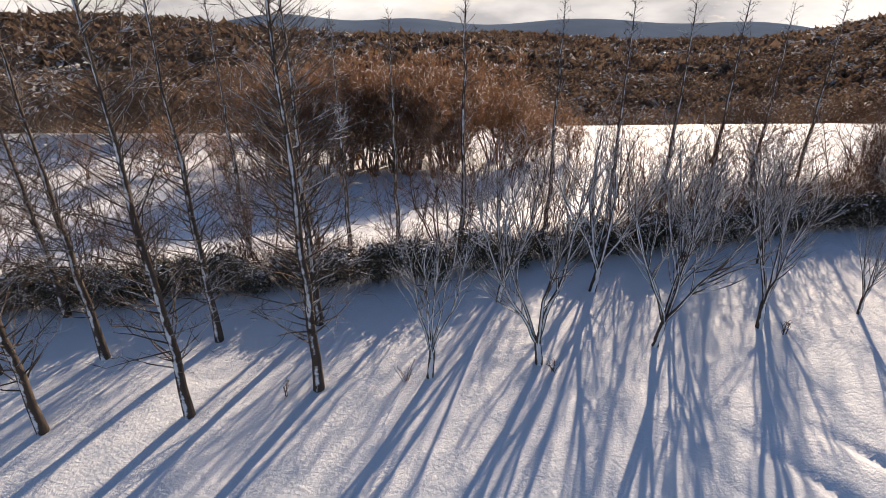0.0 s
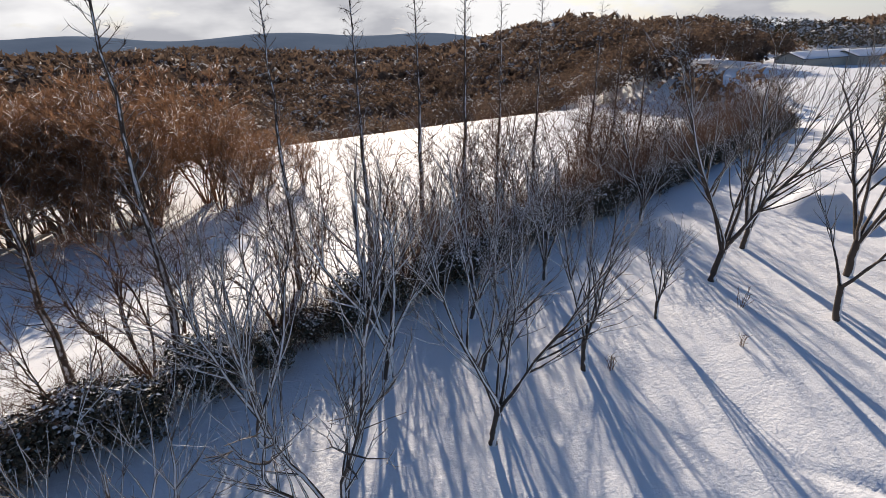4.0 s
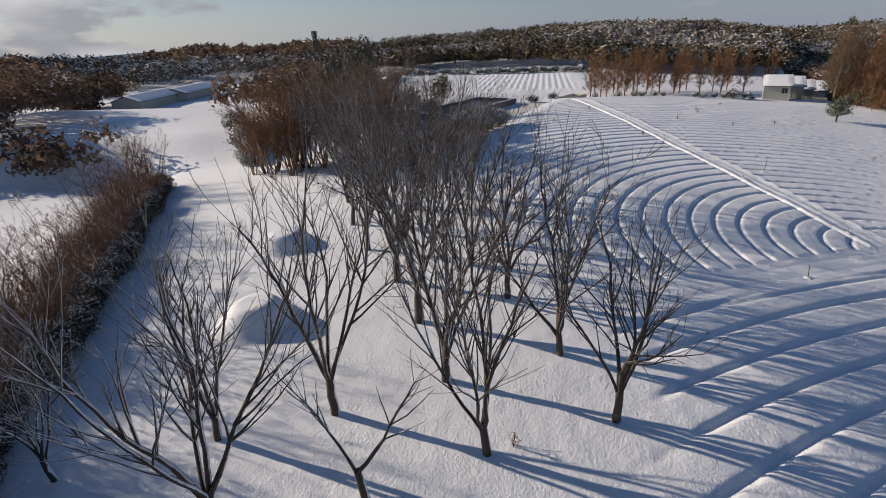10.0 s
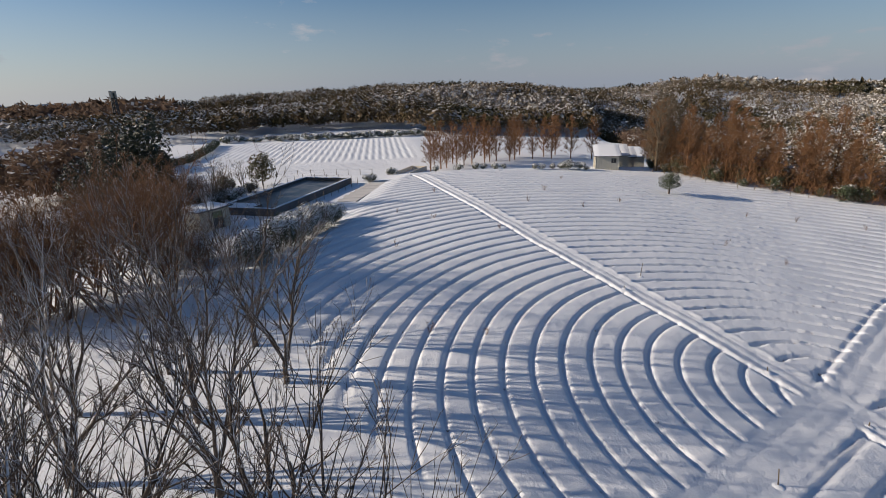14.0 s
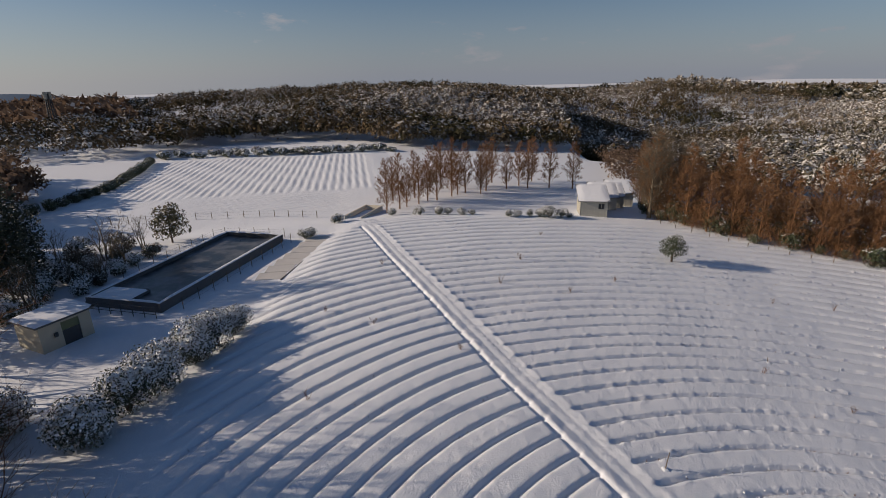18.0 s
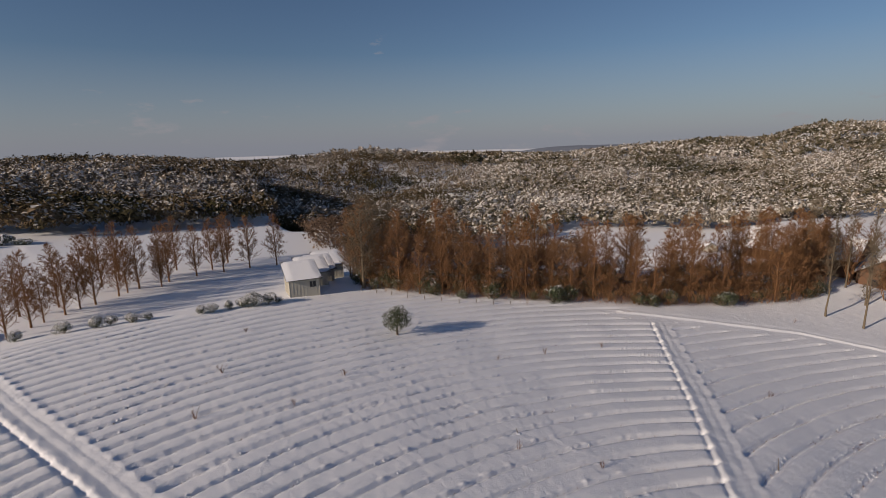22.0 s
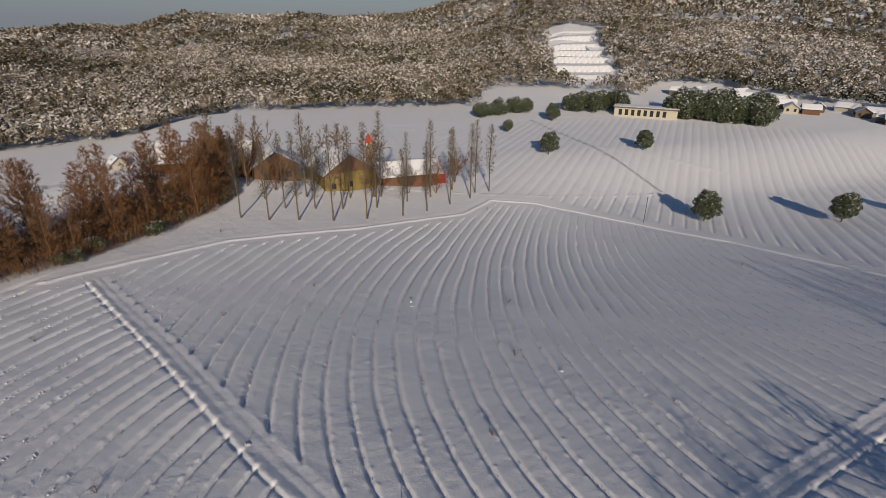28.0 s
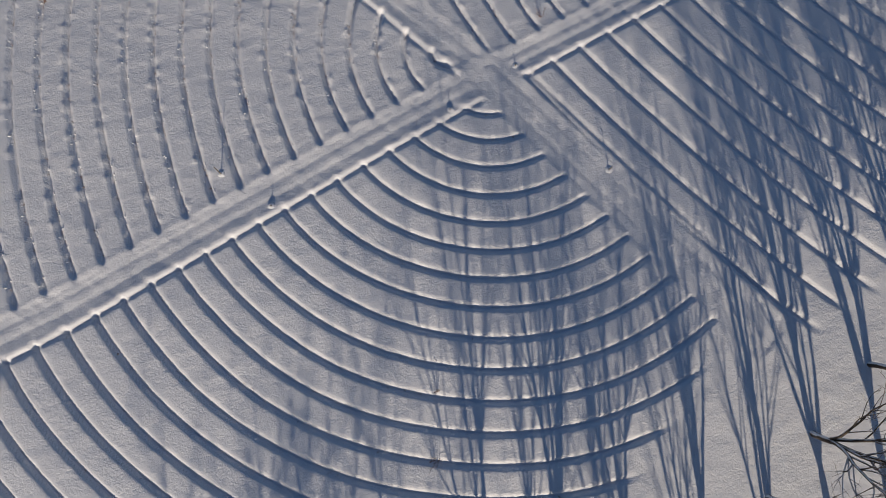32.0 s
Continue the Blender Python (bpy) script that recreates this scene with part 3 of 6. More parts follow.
def vase_tree(seed, height=7.0, limbs=4, trunk=1.6, radius=0.15, spread=0.36, name="bare_tree", bark=None, depth=2, kids=3, twigs=900, label="bare young deciduous tree with upswept limbs, snow stuck to its bark", group="orchard trees", twig=None, width=0.0035, rmin=0.008):
    """A bare orchard tree: a short trunk and upswept limbs with twigs."""
    rng = random.Random(seed)
    root = new(name)
    root.empty_display_size = 0.3
    tagged(root, label, "tree", group)
    lean = Vector((rng.uniform(-0.12, 0.12), rng.uniform(-0.12, 0.12), 1)).normalized()
    p = Vector((0, 0, -0.25))
    pts, radii = [p.copy()], [radius * 1.45]
    for i in range(5):
        d = (lean + Vector((rng.gauss(0, 0.06), rng.gauss(0, 0.06), 0))).normalized()
        p = p + d * (trunk + 0.25) / 5
        pts.append(p.copy())
        radii.append(radius * (1.12 - 0.05 * i))
    part("trunk", limb_mesh("trunk", pts, radii, bark, 9), None, root)
    every = []
    a0 = rng.uniform(0, 6.28)
    for k in range(limbs):
        a = a0 + k * 6.283 / limbs + rng.uniform(-0.4, 0.4)
        s = spread * rng.uniform(0.6, 1.35)
        d = Vector((math.cos(a) * s, math.sin(a) * s, 1)).normalized()
        out = grow(rng, p - lean * rng.uniform(0, 0.35), d, (height - trunk) * rng.uniform(0.78, 1.05), radius * rng.uniform(0.5, 0.7), depth, [], 0.38, 0.06, kids, 0.62, rmin, 0.62)
        part("limb", tube_mesh("limb", out, bark, 4), None, root)
        every += out
    tagged(part("twig_spray", twig_mesh("twig_spray", every, twigs, 0.38 + 8 * (width - 0.0035), width, seed, twig or BARK_DARK), None, root), kind="stuff")
    return root


def conifer_bare(seed, height=16.0, radius=0.2, width=2.6, bark=None, name="bare_redwood", density=1.0, twig=None, base=0.12, label="tall bare dawn redwood with a straight trunk and fine side branches", group="redwoods", rmin=0.009, kids=2, twigs=1000, fine=(0.38, 0.007), rise=(0.35, 0.95)):
    """A tall straight tree without leaves: trunk, many rising side branches."""
    rng = random.Random(seed)
    root = new(name)
    root.empty_display_size = 0.3
    tagged(root, label, "tree", group)
    n = 12
    pts, radii = [Vector((0, 0, -0.3))], [radius * 1.25]
    for i in range(n):
        pts.append(Vector((rng.gauss(0, 0.035), rng.gauss(0, 0.035), height * (i + 1) / n)))
        radii.append(radius * (1.0 - 0.93 * (i + 1) / n))
    part("trunk", limb_mesh("trunk", pts, radii, bark, 8), None, root)
    out = []
    count = int(height * 7.5 * density)
    for k in range(count):
        h = height * (base + (0.985 - base) * (k / count))
        t = (h / height - base) / (1 - base)
        reach = width * (0.35 + 0.65 * math.sin(min(1.0, t * 1.9 + 0.25) * 1.57)) * (1 - t) ** 0.75 + 0.25
        a = k * 2.4 + rng.uniform(-0.5, 0.5)
        d = Vector((math.cos(a), math.sin(a), rng.uniform(*rise))).normalized()
        grow(rng, Vector((0, 0, h)), d, reach * rng.uniform(0.6, 1.1), max(0.028 * (1.2 - 0.7 * t), rmin), 1, out, 0.45, 0.06, kids, 0.5, rmin)
    tagged(part("crown", tube_mesh("crown", out, twig or bark, 3), None, root), kind="stuff")
    tagged(part("twig_spray", twig_mesh("twig_spray", out, twigs, fine[0], fine[1], seed, twig or bark), None, root), kind="stuff")
    return root


def leaf_cloud(rng, blobs, count, size, flat=0.5):
    """Many small leaf triangles spread over the outside of some lobes, facing outwards."""
    g = np.random.RandomState(rng.randint(0, 10 ** 6))
    c = np.array([b[:3] for b in blobs])
    r = np.array([b[3:6] for b in blobs])
    vol = (r[:, 0] * r[:, 1] * r[:, 2]) ** 0.67
    pick = g.choice(len(blobs), count, p=vol / vol.sum())
    d = g.normal(size=(count, 3))
    d /= np.linalg.norm(d, axis=1)[:, None]
    rad = g.uniform(0.72, 1.08, count)[:, None]
    pos = c[pick] + d * r[pick] * rad
    nrm = d + g.normal(size=(count, 3)) * flat
    nrm /= np.linalg.norm(nrm, axis=1)[:, None]
    u = np.cross(nrm, g.normal(size=(count, 3)))
    u /= np.linalg.norm(u, axis=1)[:, None]
    v = np.cross(nrm, u)
    s = (size * g.uniform(0.6, 1.4, count))[:, None]
    q = np.stack([pos - u * s * 0.5, pos + v * s * 0.32, pos + u * s * 0.6, pos - v * s * 0.32], 1)
    return q.reshape(-1, 3), np.arange(count * 4).reshape(-1, 4)


def shrub(seed, size=(1.4, 1.4, 1.1), count=900, leaf=0.22, name="shrub", mats=None, label="evergreen shrub dusted with snow", group="shrubs"):
    rng = random.Random(seed)
    root = new(name)
    root.empty_display_size = 0.3
    tagged(root, label, "shrub", group)
    blobs = []
    for k in range(7):
        a = rng.uniform(0, 6.28)
        d = rng.uniform(0, 0.6)
        s = rng.uniform(0.45, 0.7)
        blobs.append((math.cos(a) * d * size[0], math.sin(a) * d * size[1], size[2] * rng.uniform(0.5, 1.05), size[0] * s, size[1] * s, size[2] * s * rng.uniform(0.8, 1.1)))
    v, f = leaf_cloud(rng, blobs, count, leaf)
    v[:, 2] = np.maximum(v[:, 2], 0.02)
    part("foliage", mesh_np("foliage", v, f, mats), None, root)
    stems = []
    for k in range(7):
        b = blobs[k]
        stems.append((Vector((0, 0, -0.1)), Vector((b[0] * 0.8, b[1] * 0.8, b[2])), 0.05, 0.02))
    part("stem", tube_mesh("stem", stems, BARK_DARK, 4), None, root)
    return root


EVERGREEN = leaf_material("evergreen_leaves", [(0.0, (0.018, 0.032, 0.012)), (0.6, (0.045, 0.062, 0.025)), (1.0, (0.09, 0.10, 0.05))], 0.55, 0.8)
EVERGREEN_SNOWY = leaf_material("snowy_leaves", [(0.0, (0.03, 0.045, 0.02)), (0.7, (0.07, 0.08, 0.045)), (1.0, (0.13, 0.12, 0.08))], 0.6, 0.25)
HEDGE_LEAF = leaf_material("hedge_leaves", [(0.0, (0.022, 0.026, 0.014)), (0.5, (0.055, 0.052, 0.03)), (1.0, (0.13, 0.095, 0.06))], 0.6, 0.78)


def place(ob, x, y, turn=0.0, scale=1.0, sink=0.05):
    """A copy of a thing on the ground."""
    made = copy_thing(ob, pose(x, y, ground_z(x, y) - sink, 0, 0, turn))
    made.scale = (scale, scale, scale)
    return made


def settle(ob, x, y, turn=0.0, scale=1.0, sink=0.05):
    ob.matrix_basis = pose(x, y, ground_z(x, y) - sink, 0, 0, turn)
    ob.scale = (scale, scale, scale)
    return ob


def scatter(makers, spots, seed):
    """Builds each kind once, then copies: spots are x, y, scale."""
    rng = random.Random(seed)
    made = []
    for k, (x, y, s) in enumerate(spots):
        i = k % len(makers)
        turn = rng.uniform(0, 360)
        if callable(makers[i]):
            makers[i] = makers[i]()
            made.append(settle(makers[i], x, y, turn, s))
        else:
            made.append(place(makers[i], x, y, turn, s))
    return made


ORCHARD = [(-1.2, 16.1, .8), (2.7, 17.6, .9), (0.6, 21.6, .8), (4.7, 23.2, 1), (7.0, 19.4, .8), (11.2, 21.3, .8), (8.7, 25.7, .8), (13.0, 27.6, .7), (4.9, 26.3, .75), (19.6, 24.7, 1.05),
           (24.0, 16.9, 1.0), (26.3, 12.2, 1.0), (23.4, 26.8, .95), (25.2, 22.9, 1.1), (27.6, 18.9, 1.2), (30.1, 14.1, 1.0), (34.7, 16.6, 1.05),
           (38.4, 19.0, 1.1), (40.2, 25.9, 1.0), (42.9, 22.0, 1.15), (44.6, 28.4, 1.1), (47.9, 24.2, 1.15), (49.9, 30.5, 1.1), (52.8, 27.1, 1.1), (50.4, 20.4, 1.1), (54.9, 22.8, 1.1)]
MID = [(15.4, 23.0, .5), (21.1, 31.5, .7), (7.9, 22.4, .7)]
scatter([lambda s=s: vase_tree(s, height=7.8 + 0.5 * (s % 3), limbs=4 + s % 2, trunk=1.3 + 0.25 * (s % 2), radius=0.15, bark=BARK) for s in range(21, 26)], [o for o in ORCHARD + MID if o[0] < 21], 5)
scatter([lambda s=s: vase_tree(s, height=7.9 + 0.5 * (s % 3), limbs=5, trunk=1.3 + 0.25 * (s % 2), radius=0.15, bark=BARK, twigs=1300) for s in range(26, 31)], [o for o in ORCHARD + MID if o[0] >= 21], 9)

settle(vase_tree(19, 6.2, 2, 1.5, 0.13, 0.45, bark=BARK, depth=1, twigs=160, label="pruned bare tree with two limbs and a cut stub"), 21.5, 20.5, 40)
full = settle(vase_tree(33, 8.8, 6, 1.6, 0.17, 0.4, bark=BARK, twigs=5500, width=0.006, label="bare deciduous tree with a dense twiggy crown"), 31.9, 20.9, 10, 1.2)
place(full, 35.9, 22.9, 130, 1.15)

REDWOODS = [(-13.4, 11.2, 1.0), (-8.9, 12.8, 1.05), (-5.0, 14.8, 1.1), (-17.8, 13.2, 1), (-14.3, 14.8, 1), (-10.4, 16.7, 1), (-6.7, 18.5, 1.05), (-22.0, 11.8, 1), (-18.5, 17.0, 1)]
scatter([lambda s=s: conifer_bare(s, 15.0, 0.165, 3.0, BARK_DARK, density=1.4, kids=3, rmin=0.008, twigs=3600, fine=(0.5, 0.0045)) for s in (31, 32, 33)], REDWOODS, 6)
BACK_ROW = [(-5.8, 26.9, .8), (-2.0, 26.4, .92), (-8.3, 25.8, .8), (2.3, 31.4, .85), (6.0, 33.4, .88), (9.6, 36.2, .9), (12.6, 37.3, .93), (16.0, 40.2, .85), (19.3, 41.4, .88), (25.2, 43.6, .85), (28.0, 44.8, .8), (-19.0, 22.5, .9), (-13.5, 24.0, .9), (33.0, 48.0, .8)]
scatter([lambda s=s: conifer_bare(s, 15.5, 0.17, 1.4, BARK_DARK, density=0.8, base=0.12, rmin=0.014, label="tall slender bare tree behind the hedge") for s in (35, 36)], BACK_ROW, 7)

HEDGE_LINE = [(-27, 13.0), (-21.9, 15.8), (-15.7, 18.6), (-10.4, 20.4), (-6.8, 21.2), (-3.8, 22.6), (-0.7, 24.2), (5.2, 26.6), (8.1, 28.0), (10.7, 29.6), (13.5, 30.8), (17.4, 32.6), (22.1, 34.4), (28.5, 37.6), (39.0, 43.2), (52.0, 50.5), (63, 57)]


def along(pts, gap):
    """Points every gap metres along a polyline."""
    out, rest = [], 0.0
    for (ax, ay), (bx, by) in zip(pts, pts[1:]):
        L = math.hypot(bx - ax, by - ay)
        d = rest
        while d < L:
            out.append((ax + (bx - ax) * d / L, ay + (by - ay) * d / L))
            d += gap
        rest = d - L
    return out


rng = random.Random(3)
hedge_spots = [(x + rng.uniform(-.3, .3), y + rng.uniform(0.2, 1.2), rng.uniform(.68, .98)) for x, y in along(HEDGE_LINE, 1.45)]
scatter([lambda s=s: shrub(s, (1.5, 1.4, 1.5), 3400, 0.14, "hedge_shrub", HEDGE_LEAF, "dense dark hedge shrub with patches of snow", "hedge") for s in range(41, 46)], hedge_spots, 8)

# dense brown trees beyond the orchard


def thicket_tree(seed, height=9.0, name="twiggy_tree", stems=4, bark=None, twig=None, spread=0.35, label="bare tree with a dense crown of brown twigs", group="thicket trees", depth=2, kids=3, r=0.09, rmin=0.013, twigs=1300, width=0.007):
    rng = random.Random(seed)
    root = new(name)
    root.empty_display_size = 0.3
    tagged(root, label, "tree", group)
    every = []
    for k in range(stems):
        a = k * 6.28 / stems + rng.uniform(-0.5, 0.5)
        s = spread * rng.uniform(0.4, 1.3)
        d = Vector((math.cos(a) * s, math.sin(a) * s, 1)).normalized()
        out = grow(rng, Vector((math.cos(a) * 0.12, math.sin(a) * 0.12, -0.2)), d, height * rng.uniform(0.75, 1.0), r * rng.uniform(0.7, 1.2), depth, [], 0.45, 0.05, kids, 0.45, rmin)
        part("stem", tube_mesh("stem", out, twig or bark, 3), None, root)
        every += out
    tagged(part("twig_spray", twig_mesh("twig_spray", every, twigs, 0.45, width, seed, twig or bark), None, root), kind="stuff")
    return root


TWIG_BARK = bark_material("brown_bark", (0.15, 0.082, 0.044), (0.25, 0.14, 0.078), 0.96, 0, 0.3)
TWIG_OLIVE = bark_material("olive_bark", (0.09, 0.07, 0.047), (0.17, 0.135, 0.09), 0.93, 0)
TWIG_RED = bark_material("russet_bark", (0.15, 0.074, 0.031), (0.26, 0.134, 0.058), 0.95, 0)
COPSE_BARK = bark_material("copse_bark", (0.22, 0.12, 0.065), (0.36, 0.205, 0.12), 0.97, 0, 0.45)
HEDGE_BARK = bark_material("hedgerow_bark", (0.095, 0.055, 0.038), (0.17, 0.10, 0.068), 0.99, 0, 0.2)
rng = random.Random(14)
mass = []
while len(mass) < 24:
    x, y = rng.uniform(61, 78), rng.uniform(28, 46)
    if y > 30 + 0.35 * (x - 68):
        mass.append((x, y, rng.uniform(.95, 1.25)))
mass += [(64.5, 47, .9), (67, 44, .9), (64.0, 27.5, .6), (67.0, 29.0, .7)]
scatter([lambda s=s: thicket_tree(s, 9.2, stems=6, twig=TWIG_BARK, rmin=0.011, twigs=2000, width=0.008) for s in (51, 52, 53, 54)], mass, 15)
# many-stemmed trees behind the hedge
spots = []
for x, y in along(HEDGE_LINE, 2.0):
    if x > -6 or rng.random() < 0.5:
        spots.append((x + rng.uniform(-1, 1), y + rng.uniform(1.6, 3.4), rng.uniform(.55, .95)))
    if rng.random() < (0.55 if x > 1 else 0.2) and x < 36:
        spots.append((x + rng.uniform(-1, 1), y + rng.uniform(4.5, 9.5), rng.uniform(.6, 1.0)))
scatter([lambda s=s: thicket_tree(s, 8.0, "many_stemmed_tree", 5, twig=HEDGE_BARK, spread=0.36, label="bare many-stemmed tree behind the hedge", group="hedgerow trees", depth=2, kids=3, r=0.06, rmin=0.009, twigs=2200, width=0.006) for s in (56, 57, 58, 59)], spots, 16)


def brush(name, line, side, n, height, length, width, seed, mat, label):
    """A thicket as one object: sprays of thin twigs rising from the ground beside a line."""
    g = np.random.RandomState(seed)
    pts = np.array(along(line, 0.5))
    k = g.randint(0, len(pts) - 1, n)
    d = pts[k + 1] - pts[k]
    d /= np.linalg.norm(d, axis=1)[:, None] + 1e-9
    off = g.uniform(side[0], side[1], n)
    p = pts[k] + np.stack([-d[:, 1], d[:, 0]], -1) * off[:, None] + g.uniform(-0.4, 0.4, (n, 2))
    clump = 0.55 + 0.45 * np.clip(wob(p[:, 0], p[:, 1], 0.8, seed) + 0.4, 0, 1)
    z = base_height(p[:, 0], p[:, 1]) + relief(p[:, 0], p[:, 1])
    h = g.uniform(0, 1, n) ** 1.3 * height * clump
    v = np.stack([g.normal(0, 0.45, n), g.normal(0, 0.45, n), np.full(n, 1.0)], -1)
    v /= np.linalg.norm(v, axis=1)[:, None]
    u = np.cross(v, g.normal(size=(n, 3)))
    u /= np.linalg.norm(u, axis=1)[:, None]
    foot = np.concatenate([p, (z + h - 0.1)[:, None]], 1)
    ln = (length * g.uniform(0.5, 1.4, n))[:, None]
    q = np.stack([foot - u * width, foot + u * width, foot + v * ln], 1).reshape(-1, 3)
    return tagged(new(name, mesh_np(name, q, np.arange(3 * n).reshape(-1, 3), mat)), label, "thicket", kind="stuff")


brush("hedge_thicket", HEDGE_LINE[:6], (0.2, 2.6), 18000, 1.7, 0.8, 0.009, 401, HEDGE_BARK, "tangled brown thicket growing through and behind the hedge")
brush("hedge_thicket", HEDGE_LINE[5:9], (0.4, 2.6), 10000, 1.7, 0.7, 0.008, 403, HEDGE_BARK, "thin brown twigs growing behind the hedge")
brush("hedge_thicket", HEDGE_LINE[8:], (0.2, 4.6), 70000, 3.4, 0.9, 0.010, 404, HEDGE_BARK, "dense brown thicket along the hedge")
brush("wood_thicket", WOOD_EDGE[3:13], (1.0, 10.0), 46000, 3.4, 1.2, 0.016, 402, TWIG_RED, "dense brown undergrowth along the edge of the wood")
# redwoods along the wooded edge and behind the sheds
edge_spots, under_spots = [], []
for k, (x, y) in enumerate(along(WOOD_EDGE[3:13], 3.2)):
    edge_spots.append((x + 2.2 + rng.uniform(-.6, .6), y - 1.6 + rng.uniform(-.6, .6), rng.uniform(.62, 1.1)))
    edge_spots.append((x + 6.0 + rng.uniform(-1.5, 1.5), y - 5.0 + rng.uniform(-1.5, 1.5), rng.uniform(.85, 1.2)))
    if k % 3 == 0:
        edge_spots.append((x + 11 + rng.uniform(-2, 2), y - 8.0 + rng.uniform(-2, 2), rng.uniform(.8, 1.15)))
    for step_in in (2.4, 4.6, 7.4, 10.0):
        under_spots.append((x + step_in * 0.8 + rng.uniform(-1, 1), y - step_in * 0.65 + rng.uniform(-1.4, 1.4), rng.uniform(.6, 1.25) * (0.8 + 0.06 * step_in)))
scatter([lambda s=s: shrub(s, (1.5, 1.5, 1.6), 1500, 0.2, "undergrowth_shrub", EVERGREEN if s % 3 else EVERGREEN_SNOWY, "dark evergreen undergrowth flecked with snow below the redwoods", "undergrowth") for s in (601, 602, 603, 604)], under_spots, 28)
scatter([lambda s=s: conifer_bare(s, 11.0, 0.13, 3.1, TWIG_RED, "russet_redwood", 1.2, TWIG_RED, 0.06, "russet bare dawn redwood at the edge of the wood", "russet redwoods", 0.012, 3, 7500, (0.5, 0.012), (0.6, 1.3)) for s in (61, 62, 63)], edge_spots, 17)
big = conifer_bare(65, 13.6, 0.24, 3.0, TWIG_OLIVE, "tall_redwood", 1.2, TWIG_OLIVE, 0.1, "tall bare dawn redwood beside the sheds", "tall redwoods", 0.022, 3, 4500, (0.6, 0.02))
settle(big, 110.8, -36.6, 20)
for x, y, s in ((113.6, -40.0, .95), (116.2, -38.6, .85), (112.6, -43.0, .9), (117.0, -43.4, .9), (120.0, -42.0, .8)):
    place(big, x, y, x * 40, s)
row = [(126.0, 2.5, .9), (129.5, 0.0, .95), (133.0, -4.0, .85), (136.0, -8.0, 1), (139.0, -11.5, .9), (142.0, -15.0, 1), (144.0, -20.0, 1), (145.5, -25.0, .9), (146.0, -30.0, 1), (146.0, -35.0, 1), (145.0, -40.0, 1), (138.0, -4.0, .9), (144.0, -8.0, .9), (150.0, -14.0, 1), (153.0, -24.0, 1), (154.0, -34.0, 1), (131.0, -1.5, .7), (135.0, -6.0, .75), (140.5, -13.0, .8), (147.5, -11.0, .95), (148.0, -20.0, .9), (149.0, -29.0, .95), (141.0, -18.0, .75), (136.0, 0.5, .8)]
scatter([lambda s=s: conifer_bare(s, 10.0, 0.14, 3.1, TWIG_RED, "brown_redwood", 1.1, TWIG_RED, 0.08, "brown bare dawn redwood beyond the field", "brown redwoods", 0.02, 3, 4600, (0.5, 0.018), (0.6, 1.3)) for s in (66, 67)], row, 18)

# slender trees before the yellow house
TRUNKS = [(63.5, -88.0), (58.8, -87.6), (53.7, -88.2), (47.5, -88.7), (41.0, -90.8), (33.3, -93.6), (27.3, -97.5), (20.6, -102.7), (14.2, -107.6), (7.2, -113.7), (56.1, -94.1), (50.5, -95.0), (45.2, -95.7), (38.0, -97.9), (24.1, -107.2), (30.5, -103.0), (60.0, -99.0), (17.0, -113.5), (52.0, -101.5), (36.0, -105.0), (43.0, -102.5), (63.5, -105.0), (68.5, -101.0), (11.5, -112.0)]
scatter([lambda s=s: conifer_bare(s, 15.0 + 0.8 * (s % 3), 0.15, 2.1, TWIG_OLIVE, "slender_tree", 0.8, TWIG_OLIVE, 0.24, "slender bare tree with upswept grey-olive limbs before the yellow house", "slender trees", 0.012, 3, 3200, (0.6, 0.010), (0.8, 1.7)) for s in (71, 72, 73, 74)], [(x, y, 0.92 + 0.05 * (k % 5)) for k, (x, y) in enumerate(TRUNKS)], 19)

# twiggy garden trees between and behind the houses
scatter([lambda s=s: thicket_tree(s, 8.5, "garden_tree", 5, twig=TWIG_RED if s % 2 else TWIG_OLIVE, spread=0.3, label="bare twiggy garden tree among the houses", group="garden trees", rmin=0.024, twigs=3600, width=0.026) for s in (171, 172, 173)], [(37.5, -104.5, .9), (50.5, -105.5, 1.0), (63.5, -107.0, 1.0), (66.5, -113.0, 1.1), (51.0, -123.0, 1.1), (36.0, -124.0, 1.15), (22.0, -110.0, .85), (67.5, -103.0, .95), (58.0, -104.0, .8), (44.5, -124.5, 1.2), (29.0, -109.0, .8), (14.5, -119.5, .9), (62.0, -123.0, 1.2)], 29)


# evergreens standing alone
def round_tree(seed, height=6.0, width=2.2, trunk=0.9, name="evergreen_tree", leaf=0.25, count=8500, mats=None, label="rounded evergreen tree flecked with snow, standing in the furrows", group="evergreen trees"):
    rng = random.Random(seed)
    root = new(name)
    root.empty_display_size = 0.3
    tagged(root, label, "tree", group)
    part("trunk", tube_mesh("trunk", [(Vector((0, 0, -0.2)), Vector((0.02, 0, trunk)), 0.14, 0.11), (Vector((0.02, 0, trunk)), Vector((0, 0, height * 0.8)), 0.11, 0.03)], BARK_DARK, 7), None, root)
    blobs = []
    n = 16
    for k in range(n):
        t = k / n
        rad = width * math.sqrt(max(0.1, 1 - ((t - 0.33) / 0.7) ** 2))
        a = k * 2.4
        s = rng.uniform(0.42, 0.6)
        blobs.append((math.cos(a) * rad * 0.55, math.sin(a) * rad * 0.55, trunk + (height - trunk) * (0.08 + 0.86 * t), rad * s + 0.25, rad * s + 0.25, (height - trunk) * 0.16))
    v, f = leaf_cloud(rng, blobs, count, leaf)
    part("crown", mesh_np("crown", v, f, mats or EVERGREEN), None, root)
    return root


